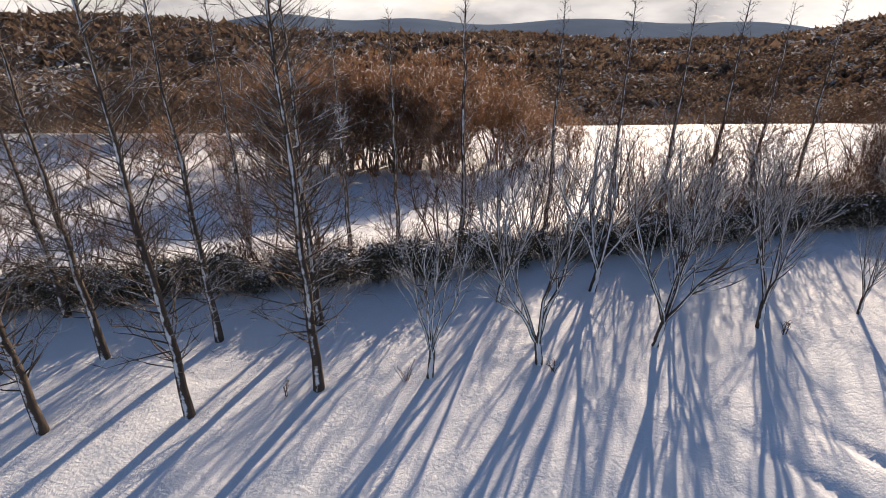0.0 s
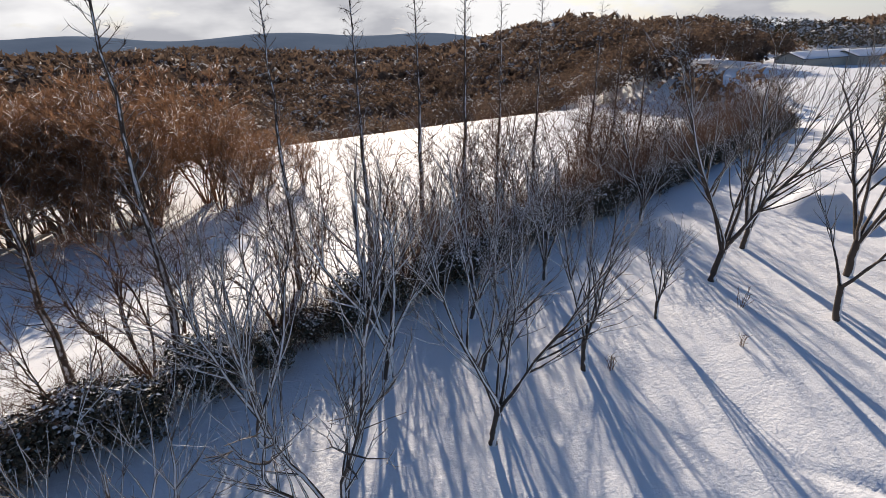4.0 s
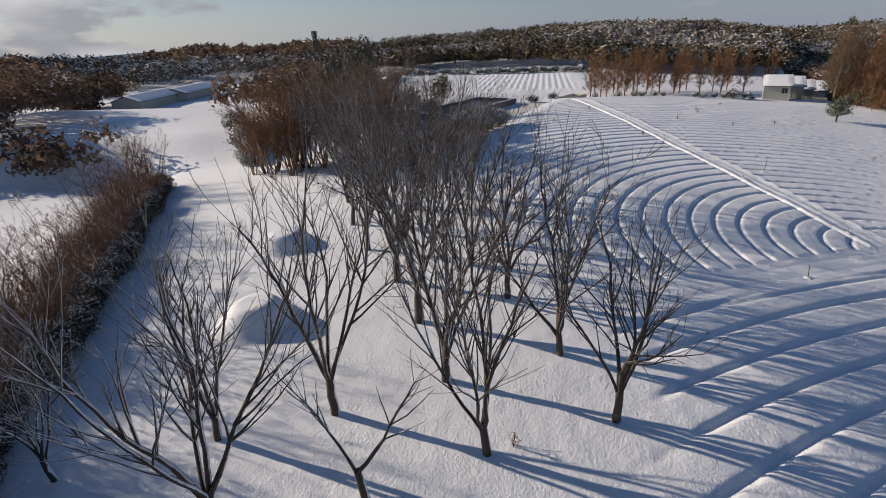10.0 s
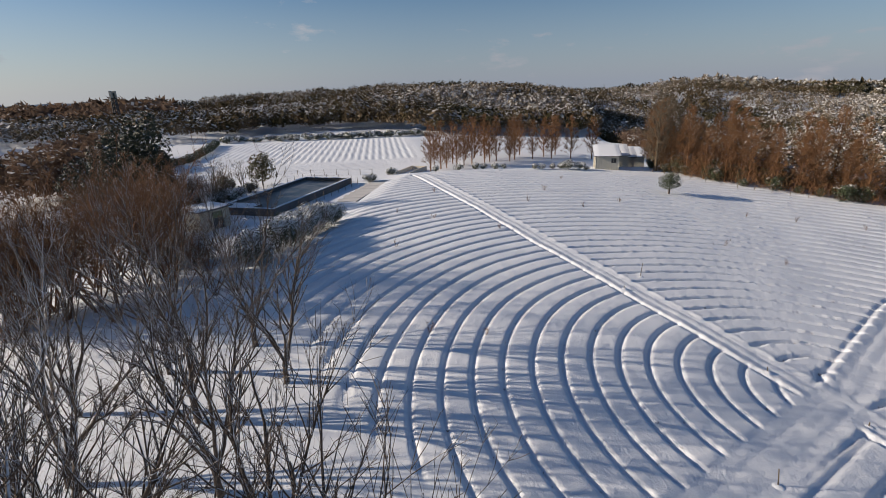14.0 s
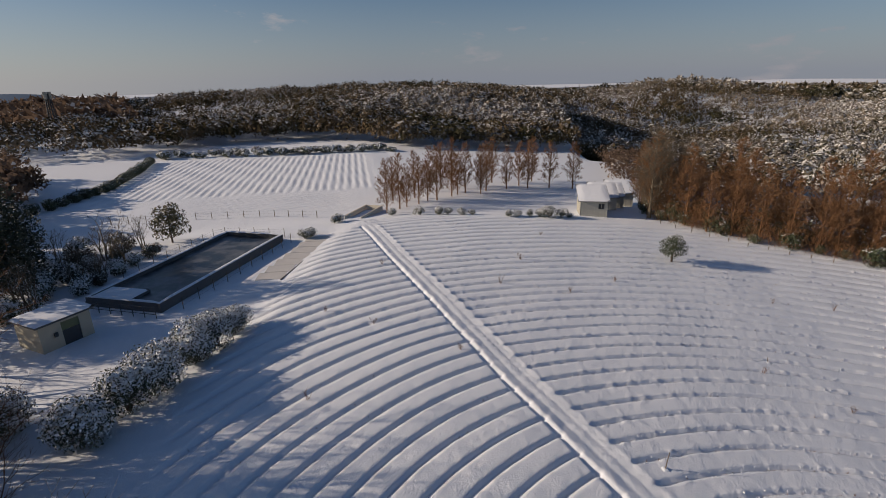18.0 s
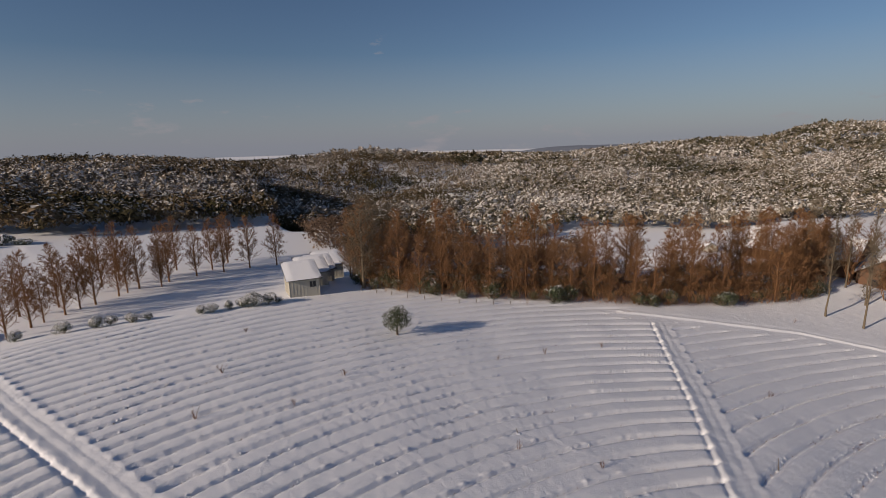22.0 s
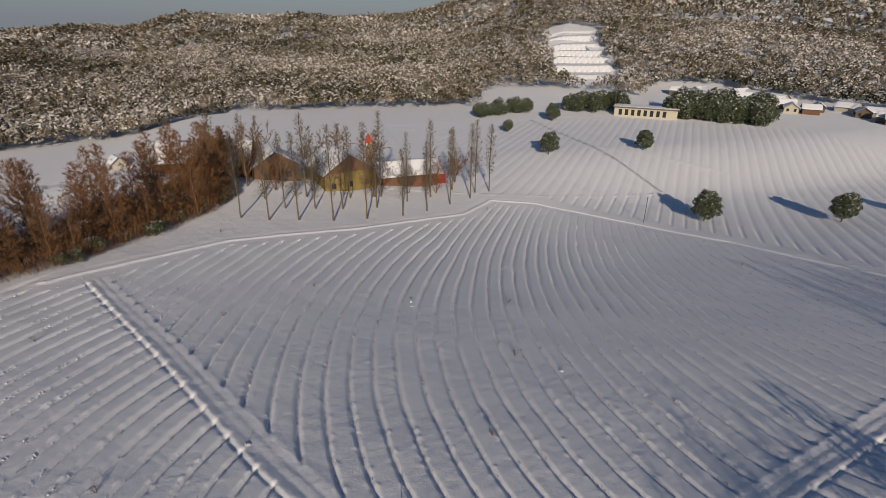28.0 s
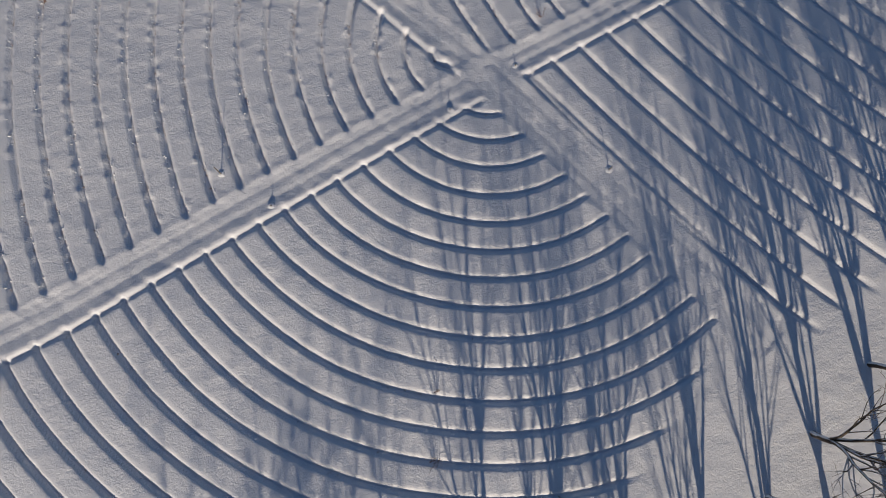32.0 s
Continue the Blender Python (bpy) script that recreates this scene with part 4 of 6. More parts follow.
lone = settle(round_tree(81, 3.3, 1.45, 0.9, leaf=0.13, count=4200), 93.3, -28.5)
greens = [(-38.2, -89.5, 1.4), (-67.0, -79.0, 1.3), (-24.0, -143.8, 1.35), (-58.0, -142.5, 1.25), (-51.5, -197.0, 1.35), (-24.5, -180.0, .9), (-88.0, -70.0, 1.2)]
scatter([lambda s=s: round_tree(s, 5.4, 2.1, 1.1) for s in (82, 83)], greens, 21)
rng = random.Random(61)
clump = [(-107 - 24 * t + rng.uniform(-2, 2), -190 + 23 * t + rng.uniform(-2, 2), rng.uniform(1.3, 1.9)) for t in [k / 13 for k in range(14)]]
clump += [(-113 - 24 * t + rng.uniform(-3, 3), -197 + 24 * t + rng.uniform(-3, 3), rng.uniform(1.4, 2.0)) for t in [k / 9 for k in range(10)]]
clump += [(-70 - 20 * t + rng.uniform(-2, 2), -212 + rng.uniform(-4, 4), rng.uniform(1.2, 1.7)) for t in [k / 8 for k in range(9)]]
clump += [(-24 - 26 * t, -214 - 6 * t + rng.uniform(-3, 3), rng.uniform(.8, 1.2)) for t in [k / 11 for k in range(12)]]
scatter([lambda s=s: shrub(s, (3.4, 3.4, 4.2), 3200, 0.5, "dark_evergreen", EVERGREEN, "dense dark evergreen in a clump by the long building", "far evergreens") for s in (84, 85, 89)], clump, 22)
PINE_LEAF = leaf_material("dark_needles", [(0.0, (0.012, 0.02, 0.01)), (0.6, (0.028, 0.038, 0.018)), (1.0, (0.055, 0.06, 0.03))], 0.6, 0.97)
pine = round_tree(86, 10.5, 2.6, 1.2, "dark_pine", 0.32, 3600, PINE_LEAF, "tall dark pine behind the pump hut", "pines")
settle(pine, 98.0, 43.5, 0, 1.2)
for x, y, s in ((101.0, 47.5, 1.05), (94.0, 46.0, 1.0), (95.5, 42.0, .85), (104.5, 45.0, .8), (90.0, 45.5, .9), (86.0, 46.5, .8)):
    place(pine, x, y, x * 30, s)
behind = [(96.5, 36.5, .8), (99.0, 35.8, .7), (101.8, 35.0, .85), (104.6, 34.2, .7), (107.4, 33.2, .8), (100.0, 38.8, 1.0), (103.5, 38.2, .9), (108.0, 37.0, .9), (95.5, 39.5, .9), (92.0, 38.6, .8), (106.0, 40.5, 1.1), (109.5, 42.0, 1.2), (102.0, 41.5, 1.1), (112.0, 38.0, 1.0), (90.5, 40.0, 1.0), (98.0, 40.5, 1.1)]
scatter([lambda s=s: shrub(s, (1.5, 1.5, 1.5), 1600, 0.22, "pond_shrub", EVERGREEN_SNOWY if s % 2 else HEDGE_LEAF, "frosted shrub behind the pond", "pond shrubs") for s in (97, 98, 99)], behind, 26)
scatter([lambda s=s: thicket_tree(s, 4.6, "bare_bush", 6, twig=TWIG_OLIVE, label="bare many-stemmed bush beside the pond", group="bare bushes", rmin=0.008, twigs=900, width=0.006) for s in (46, 47)], [(97.8, 37.5, .9), (101.0, 36.6, .8), (106.0, 35.8, .9), (110.0, 35.0, 1.0), (94.0, 40.5, 1.0), (103.0, 41.0, 1.1), (107.5, 38.4, 1.2), (104.5, 36.6, .9), (99.5, 35.6, .8), (91.0, 38.0, 1.2), (88.5, 40.5, 1.3), (84.5, 40.0, 1.2), (81.5, 38.5, 1.1)], 27)
light_pine = round_tree(87, 5.4, 2.3, 0.9, "young_pine", 0.3, 2000, leaf_material("pine_needles", [(0.0, (0.05, 0.05, 0.02)), (0.6, (0.11, 0.10, 0.045)), (1.0, (0.19, 0.15, 0.08))], 0.6, 0.8), "young olive-brown pine beside the pond", "pines")
settle(light_pine, 113.0, 32.4)
for x, y, s in ((79.0, 54.5, 1.3), (84.0, 60.0, 1.0), (75.5, 53.0, .9), (71.5, 51.5, .7)):
    settle(shrub(int(x), (3.0, 2.6, 2.2), 3200, 0.26, "snowy_bush", EVERGREEN_SNOWY, "broad evergreen bush heavy with snow", "snowy bushes"), x, y, 0, s)
near_shrubs = [(73.4, 34.6, 1.5), (72.8, 31.8, 1.45), (71.0, 26.0, 1.55), (73.4, 24.2, 1.5), (76.2, 22.8, 1.5), (79.0, 21.4, 1.45), (81.4, 20.4, 1.35), (83.2, 19.6, 1.15)]
scatter([lambda s=s: shrub(s, (1.55, 1.5, 1.45), 7000, 0.11, "rhododendron", EVERGREEN_SNOWY, "rounded evergreen shrub covered in clinging snow", "snowy shrubs") for s in (91, 92, 93)], near_shrubs, 23)
far_shrubs = [(109.9, 14.9, .8), (110.9, 14.3, .75), (119.5, 10.6, .8), (118.4, 11.2, .7), (122.6, 2.0, .7), (120.3, -2.2, .8), (118.5, -6.3, .7), (118.8, -5.0, .8), (117.1, -8.2, .7), (116.2, -9.8, .55), (113.7, -14.8, .6), (113.4, -16.2, .6), (113.2, -18.0, .6), (112.9, -19.5, .7), (112.6, -20.9, 1.05), (112.0, -22.5, .85), (112.0, -23.9, .45)]
scatter([lambda s=s: shrub(s, (1.35, 1.3, 1.2), 1900, 0.14, "clipped_shrub", EVERGREEN_SNOWY, "low evergreen shrub capped with snow at the field's edge", "field edge shrubs") for s in (94, 95, 96)], far_shrubs, 24)

# ---- woods on the hills ----


def woods(name, sectors, count, seed, mat, size, label, gaps=(), quads=16, leaf=0.45):
    """A far wood as one object: many small crowns of leaf-like faces."""
    g = np.random.RandomState(seed)
    xs, ys = [], []
    total = sum((b - a) * (r1 ** 2 - r0 ** 2) for a, b, r0, r1 in sectors)
    for a, b, r0, r1 in sectors:
        n = int(count * (b - a) * (r1 ** 2 - r0 ** 2) / total) + 1
        u = g.uniform(0, 1, n)
        r = np.sqrt(r0 ** 2 + u * (r1 ** 2 - r0 ** 2))
        t = np.radians(g.uniform(a, b, n))
        xs.append(50 + r * np.cos(t))
        ys.append(-8 + r * np.sin(t))
    x, y = np.concatenate(xs), np.concatenate(ys)
    keep = np.ones(len(x), bool)
    for (ax, ay), (bx, by), w in gaps:
        _, d, _ = lane(x, y, [(ax, ay), (bx, by)])
        keep &= d > w
    keep &= wob(x, y, 0.03, seed) > -1.35
    rr = np.hypot(x - 50, y + 8)
    inner = min(s[2] for s in sectors)
    keep &= rr > inner + 14 * np.clip(wob(x, y, 0.05, seed + 1) + 0.5, 0, 2)
    x, y = x[keep], y[keep]
    n = len(x)
    z = base_height(x, y)
    h = g.uniform(size[0], size[1], n)
    w = h * g.uniform(0.32, 0.5, n)
    d = g.normal(size=(n, quads, 3))
    d[:, :, 2] = np.abs(d[:, :, 2]) * 1.1 - 0.15
    d /= np.linalg.norm(d, axis=2)[:, :, None]
    rad = g.uniform(0.7, 1.1, (n, quads, 1))
    c = np.stack([x, y, z + h * 0.5], -1)[:, None, :]
    pos = c + d * rad * np.stack([w, w, h * 0.52], -1)[:, None, :]
    nrm = d + g.normal(size=d.shape) * 0.45
    nrm /= np.linalg.norm(nrm, axis=2)[:, :, None]
    u = np.cross(nrm, g.normal(size=d.shape))
    u /= np.linalg.norm(u, axis=2)[:, :, None]
    v = np.cross(nrm, u)
    s = (w * leaf)[:, None, None] * g.uniform(0.5, 1.2, (n, quads, 1))
    v = v * np.where(v[:, :, 2:] < 0, -1, 1)
    q = np.stack([pos - u * s * 0.5, pos + v * s * 1.45, pos + u * s * 0.5], 2).reshape(-1, 3)
    ob = new(name, mesh_np(name, q, np.arange(len(q)).reshape(-1, 3), mat))
    return tagged(ob, label, "woods", kind="stuff")


def crown_material(name, stops, snow, scale=0.014, glow=0.0):
    """Far crowns: each tree takes one tone of the ramp, woods change over wide patches, snow sits on the upper sides."""
    m = Mat(name, 0.85)
    m.b.inputs["Specular IOR Level"].default_value = 0.0
    tree = m.noise(0.16, 2, 0.5, "World")
    tone = m.math("ADD", m.math("MULTIPLY", m.math("SUBTRACT", tree, 0.5), 2.4), m.math("ADD", 0.32, m.math("MULTIPLY", m.island(), 0.36)))
    c = m.ramp(tone, stops)
    patch = m.noise(scale, 4, 0.6, "World")
    dark = m.ramp(patch, [(0.54, (0, 0, 0)), (0.62, (1, 1, 1))])
    wide = m.noise(scale * 0.7, 3, 0.5, "World")
    pale = m.ramp(wide, [(0.50, (0, 0, 0)), (0.62, (1, 1, 1))])
    if snow < 0.9:
        c = m.mix(m.math("MULTIPLY", dark, 0.7), c, (0.03, 0.034, 0.018))
        c = m.mix(m.math("MULTIPLY", pale, 0.5), c, (0.30, 0.26, 0.22))
    up = m.facing(0, -0.35, 1)
    lie = m.math("ADD", m.math("MULTIPLY", m.math("SUBTRACT", m.noise(0.22, 2, 0.6, "World"), 0.5), 2.0), m.math("MULTIPLY", m.math("SUBTRACT", wide, 0.5), 1.6))
    f = m.ramp(m.math("ADD", up, lie), [(snow, (0, 0, 0)), (snow + 0.2, (1, 1, 1))])
    c = m.mix(f, c, (0.66, 0.64, 0.61))
    m.color(c)
    if glow:
        m.thin(c, glow)
    return m.m


BROWN_WOOD = crown_material("brown_wood", [(0.0, (0.11, 0.075, 0.055)), (0.5, (0.16, 0.112, 0.082)), (1.0, (0.23, 0.165, 0.12))], 0.99, glow=0.3)
MIXED_WOOD = crown_material("mixed_wood", [(0.0, (0.035, 0.035, 0.018)), (0.35, (0.075, 0.06, 0.034)), (0.7, (0.13, 0.095, 0.06)), (1.0, (0.22, 0.185, 0.14))], 0.62)
FROST_WOOD = crown_material("frosted_wood", [(0.0, (0.045, 0.045, 0.026)), (0.35, (0.09, 0.08, 0.05)), (0.6, (0.18, 0.15, 0.11)), (1.0, (0.36, 0.33, 0.29))], 0.34)
woods("north_woods", [(64, 152, 112, 195)], 2900, 201, BROWN_WOOD, (5, 9), "brown leafless woods below the northern field", quads=120, leaf=0.15)
woods("northern_hill_woods", [(56, 152, 195, 330)], 6400, 211, BROWN_WOOD, (6, 10), "brown leafless woods on the northern hills", quads=46, leaf=0.34)
woods("hollow_woods", [(20, 56, 185, 330)], 1500, 212, MIXED_WOOD, (5, 9), "mixed woods in the hollow to the north-east", [((136, 30), (206, 34), 40), ((125, 108), (190, 118), 26)], 46, 0.28)
woods("slope_woods", [(36, 62, 80, 165), (50, 76, 92, 122)], 1900, 207, BROWN_WOOD, (4, 8), "brown leafless trees on the slope behind the pond", [((85, 28), (128, 20), 16), ((100, 36), (150, 60), 9), ((136, 30), (206, 34), 34), ((100, 88), (175, 114), 22)], 70, 0.26)
woods("far_north_woods", [(22, 150, 330, 900)], 14000, 202, BROWN_WOOD, (8, 13), "far brown woods along the northern skyline", quads=20, leaf=0.72)
woods("east_woods", [(-44, 22, 162, 330)], 5200, 203, MIXED_WOOD, (5, 9), "mixed pine and oak woods on the eastern hill, dusted with snow", [((140, 30), (204, 30), 40), ((158, -140), (160, -200), 26)], 70, 0.27)
woods("upper_east_woods", [(-47, 30, 330, 620)], 5000, 209, MIXED_WOOD, (7, 11), "mixed woods high on the eastern hill", quads=46, leaf=0.27)
woods("far_east_woods", [(-50, 34, 600, 1000)], 6500, 208, MIXED_WOOD, (8, 13), "far woods along the eastern skyline", quads=20, leaf=0.6)
woods("south_woods", [(-150, -110, 285, 560), (-110, -72, 238, 560), (-76, -66, 232, 560), (-68, -60, 226, 560), (-63, -54, 215, 560), (-57, -47, 205, 560), (-50, -40, 190, 335)], 14500, 204, FROST_WOOD, (5, 9), "snow-frosted woods on the southern hillside", [((-112, -275), (-160, -392), 19), ((126, -212), (158, -198), 26), ((-150, -232), (-200, -130), 24)], 42, 0.35)
woods("far_south_woods", [(-160, -35, 560, 930)], 10000, 205, FROST_WOOD, (7, 12), "far frosted woods up to the southern skyline", [((-310, -670), (-390, -790), 84)], quads=22, leaf=0.55)
woods("peak_scrub", [(-124, -113, 700, 880)], 620, 213, FROST_WOOD, (3, 6), "thin frosted scrub on the snowy summit", quads=24, leaf=0.45)
woods("valley_woods", [(-56, -24, 84, 150)], 1000, 206, BROWN_WOOD, (3, 6), "dark scrub wood in the valley", [((50, -110), (15, -105), 46), ((124, -12), (140, -36), 16)], 60, 0.2)

# the brown copse in the northern field
rng = random.Random(31)
copse = []
for x0, x1, n, lo, hi in ((-40, -23, 18, .42, .58), (-24, -3, 46, .95, 1.3), (-3, 4, 9, .5, .8)):
    for k in range(n):
        x = rng.uniform(x0, x1)
        copse.append((x, 40.0 + 0.36 * (x + 32) + rng.uniform(0, 13), rng.uniform(lo, hi)))
scatter([lambda s=s: thicket_tree(s, 9.0, "copse_tree", 6, twig=COPSE_BARK, label="bare reddish-brown tree in the field copse", group="copse trees", rmin=0.018, twigs=4000, width=0.018) for s in (101, 103, 102)], copse, 32)


def far_ridge(name, r, a0, a1, low, high, seed, mat, label):
    """A far mountain range as a plain backdrop."""
    n = 260
    a = np.radians(np.linspace(a0, a1, n))
    g = np.random.RandomState(seed)
    prof = np.zeros(n)
    for k in range(1, 9):
        prof += np.sin(np.linspace(0, 6.28 * k * 1.3, n) + g.uniform(0, 6.28)) / k ** 0.9
    prof = (prof - prof.min()) / (prof.max() - prof.min())
    ends = np.clip(np.minimum(np.arange(n), np.arange(n)[::-1]) / 40, 0, 1)
    top = (low + 60 + (high - low) * prof) * ends ** 0.5 - 60
    rows = []
    for f, dr in ((0.0, -500), (0.55, -260), (0.85, -90), (1.0, 0), (0.6, 300), (-0.2, 700)):
        rows.append(np.stack([50 + (r + dr) * np.cos(a), -8 + (r + dr) * np.sin(a), -60 + (top + 60) * f + g.uniform(-0.4, 0.4, n) * (0 < f < 1)], -1))
    v = np.concatenate(rows)
    i = np.arange(len(rows) * n).reshape(len(rows), n)
    f = np.stack([i[:-1, :-1], i[:-1, 1:], i[1:, 1:], i[1:, :-1]], -1).reshape(-1, 4)
    return tagged(new(name, mesh_np(name, v, f, mat, True)), label, "backdrop", kind="structure")


# blue-grey haze of distance painted into the base colour of the far ranges
FAR_HAZE_BLUE = plain_material("far_forest_haze", (0.09, 0.13, 0.19), (0.18, 0.23, 0.30), 0.006, 0.95, 0.0)
FAR_HAZE_GREY = plain_material("far_snow_forest_haze", (0.13, 0.16, 0.21), (0.27, 0.30, 0.35), 0.008, 0.95, 0.0)
for m in (FAR_HAZE_BLUE, FAR_HAZE_GREY):
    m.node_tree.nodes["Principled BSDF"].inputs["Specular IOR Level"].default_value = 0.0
far_ridge("backdrop_north", 2300, 18, 140, -50, 22, 5, FAR_HAZE_BLUE, "distant mountain range with blue haze painted in, under a bright sky")
far_ridge("backdrop_east", 2800, -72, 34, -62, -22, 6, FAR_HAZE_GREY, "snowy hills in the far distance, tinted with painted haze")
far_ridge("backdrop_south", 2600, -165, -48, -70, 10, 8, FAR_HAZE_GREY, "distant snow-dusted hills, tinted with painted haze")

# ---- buildings ----
CREAM = plain_material("cream_render", (0.42, 0.39, 0.30), (0.52, 0.48, 0.38), 1.2, 0.85)
SIDING = plain_material("pale_siding", (0.40, 0.385, 0.33), (0.50, 0.48, 0.41), 2.0, 0.7)
DARK_STEEL = plain_material("dark_steel", (0.03, 0.035, 0.04), (0.06, 0.065, 0.07), 4.0, 0.5)
CONCRETE = plain_material("wet_concrete", (0.06, 0.065, 0.07), (0.13, 0.13, 0.13), 0.8, 0.75)
GREEN_DOOR = plain_material("green_door_paint", (0.13, 0.15, 0.07), (0.18, 0.19, 0.10), 3.0, 0.6)
YELLOW = plain_material("yellow_boards", (0.20, 0.145, 0.04), (0.28, 0.205, 0.058), 1.5, 0.7)
BROWN_WALL = plain_material("brown_boards", (0.11, 0.055, 0.03), (0.18, 0.09, 0.05), 2.0, 0.8)
RED = plain_material("red_paint", (0.42, 0.02, 0.015), (0.52, 0.035, 0.02), 2.0, 0.6)
GLASS = plain_material("dark_window", (0.015, 0.018, 0.02), (0.03, 0.035, 0.04), 2.0, 0.15, 0.0)
WOOD = plain_material("weathered_wood", (0.09, 0.065, 0.045), (0.17, 0.13, 0.09), 5.0, 0.85)


def water_material():
    m = Mat("half_frozen_water", 0.25)
    n1 = m.noise(0.35, 5, 0.65)
    ice = m.ramp(n1, [(0.42, (0, 0, 0)), (0.58, (1, 1, 1))])
    m.color(m.mix(ice, (0.035, 0.04, 0.042), (0.16, 0.16, 0.165)))
    rr = m.nt.nodes.new("ShaderNodeMapRange")
    m.link(n1, rr.inputs["Value"])
    rr.inputs["To Min"].default_value = 0.15
    rr.inputs["To Max"].default_value = 0.55
    m.link(rr.outputs["Result"], m.b.inputs["Roughness"])
    m.bump(m.noise(3.0, 3, 0.6), 0.15, 0.02)
    return m.m


WATER = water_material()


def snow_slab(lo, hi, seed, res=9, bulge=0.05):
    """A soft blanket of snow with uneven rounded edges."""
    rng = random.Random(seed)
    bm = bmesh.new()
    bmesh.ops.create_grid(bm, x_segments=res, y_segments=res, size=0.5)
    for v in bm.verts:
        e = max(abs(v.co.x), abs(v.co.y)) * 2
        drop = 1 - max(0, (e - 0.86) / 0.14) ** 2
        v.co = Vector((lo[0] + (v.co.x + 0.5) * (hi[0] - lo[0]), lo[1] + (v.co.y + 0.5) * (hi[1] - lo[1]), lo[2] + (hi[2] - lo[2]) * drop + rng.uniform(-bulge, bulge) * (hi[2] - lo[2]) * (e < 0.9)))
    border = bmesh.ops.extrude_edge_only(bm, edges=[e for e in bm.edges if e.is_boundary])
    for v in [g for g in border["geom"] if isinstance(g, bmesh.types.BMVert)]:
        v.co.z = lo[2]
    for f in bm.faces:
        f.smooth = True
    return bm


def window_part(parent, lo, hi, axis_normal=1, frame_mat=None):
    """A window: dark pane and four frame bars, in a wall facing -y (0) or -x (1)."""
    w = part("window", boxed(lo, hi, 0.0), GLASS, parent)
    t = 0.06
    if axis_normal == 0:
        y0, y1 = lo[1] - 0.03, hi[1]
        bars = [((lo[0] - t, y0, lo[2] - t), (lo[0], y1, hi[2] + t)), ((hi[0], y0, lo[2] - t), (hi[0] + t, y1, hi[2] + t)), ((lo[0], y0, lo[2] - t), (hi[0], y1, lo[2])), ((lo[0], y0, hi[2]), (hi[0], y1, hi[2] + t))]
    else:
        x0, x1 = lo[0] - 0.03, hi[0]
        bars = [((x0, lo[1] - t, lo[2] - t), (x1, lo[1], hi[2] + t)), ((x0, hi[1], lo[2] - t), (x1, hi[1] + t, hi[2] + t)), ((x0, lo[1], lo[2] - t), (x1, hi[1], lo[2])), ((x0, lo[1], hi[2]), (x1, hi[1], hi[2] + t))]
    for a, b in bars:
        part("window_frame", boxed(a, b, 0.004), frame_mat or DARK_STEEL, w)
    return w


def pump_hut():
    """A small rendered hut with a mono-pitch roof under snow, its door facing the field."""
    hut = empty("pump_hut", (86.1, 34.0, ground_z(85.0, 33.0) - 0.2), "cream rendered pump hut with a snow-covered flat roof beside the pond", "hut", turn=-36)
    W, D, H0, H1 = 4.0, 3.3, 2.55, 2.85
    bm = bmesh.new()
    t = 0.12
    for lo, hi in (((-W / 2, -D / 2, 0), (-0.35, -D / 2 + t, H0)), ((1.05, -D / 2, 0), (W / 2, -D / 2 + t, H0)), ((-0.35, -D / 2, 2.25), (1.05, -D / 2 + t, H0))):
        box(bm, lo, hi)
    part("front_wall", bm, CREAM, hut)
    part("side_wall", boxed((-W / 2, -D / 2 + t, 0), (-W / 2 + t, D / 2, H0), 0.01), CREAM, hut)
    part("side_wall", boxed((W / 2 - t, -D / 2 + t, 0), (W / 2, D / 2, H0), 0.01), CREAM, hut)
    part("back_wall", boxed((-W / 2 + t, D / 2 - t, 0), (W / 2 - t, D / 2, H0), 0.01), CREAM, hut)
    part("roof", boxed((-W / 2 - 0.35, -D / 2 - 0.4, H0), (W / 2 + 0.35, D / 2 + 0.3, H0 + 0.16), 0.02), CONCRETE, hut)
    part("roof_snow", snow_slab((-W / 2 - 0.33, -D / 2 - 0.38, H0 + 0.16), (W / 2 + 0.33, D / 2 + 0.28, H0 + 0.30), 4), SNOW, hut)
    door = part("door", boxed((-0.33, -D / 2 + 0.03, 0), (1.03, -D / 2 + 0.09, 1.5), 0.01), DARK_STEEL, hut, "grey lower door leaf")
    part("upper_panel", boxed((-0.33, -D / 2 + 0.03, 1.52), (1.03, -D / 2 + 0.09, 2.23), 0.01), GREEN_DOOR, hut, "olive green panel over the door")
    part("handle", boxed((0.85, -D / 2 - 0.02, 0.95), (0.93, -D / 2 + 0.03, 1.1), 0.005), DARK_STEEL, door)
    part("meter_box", boxed((-1.0, -D / 2 - 0.14, 1.25), (-0.72, -D / 2, 1.6), 0.01), DARK_STEEL, hut, "black meter box")
    return hut


pump_hut()


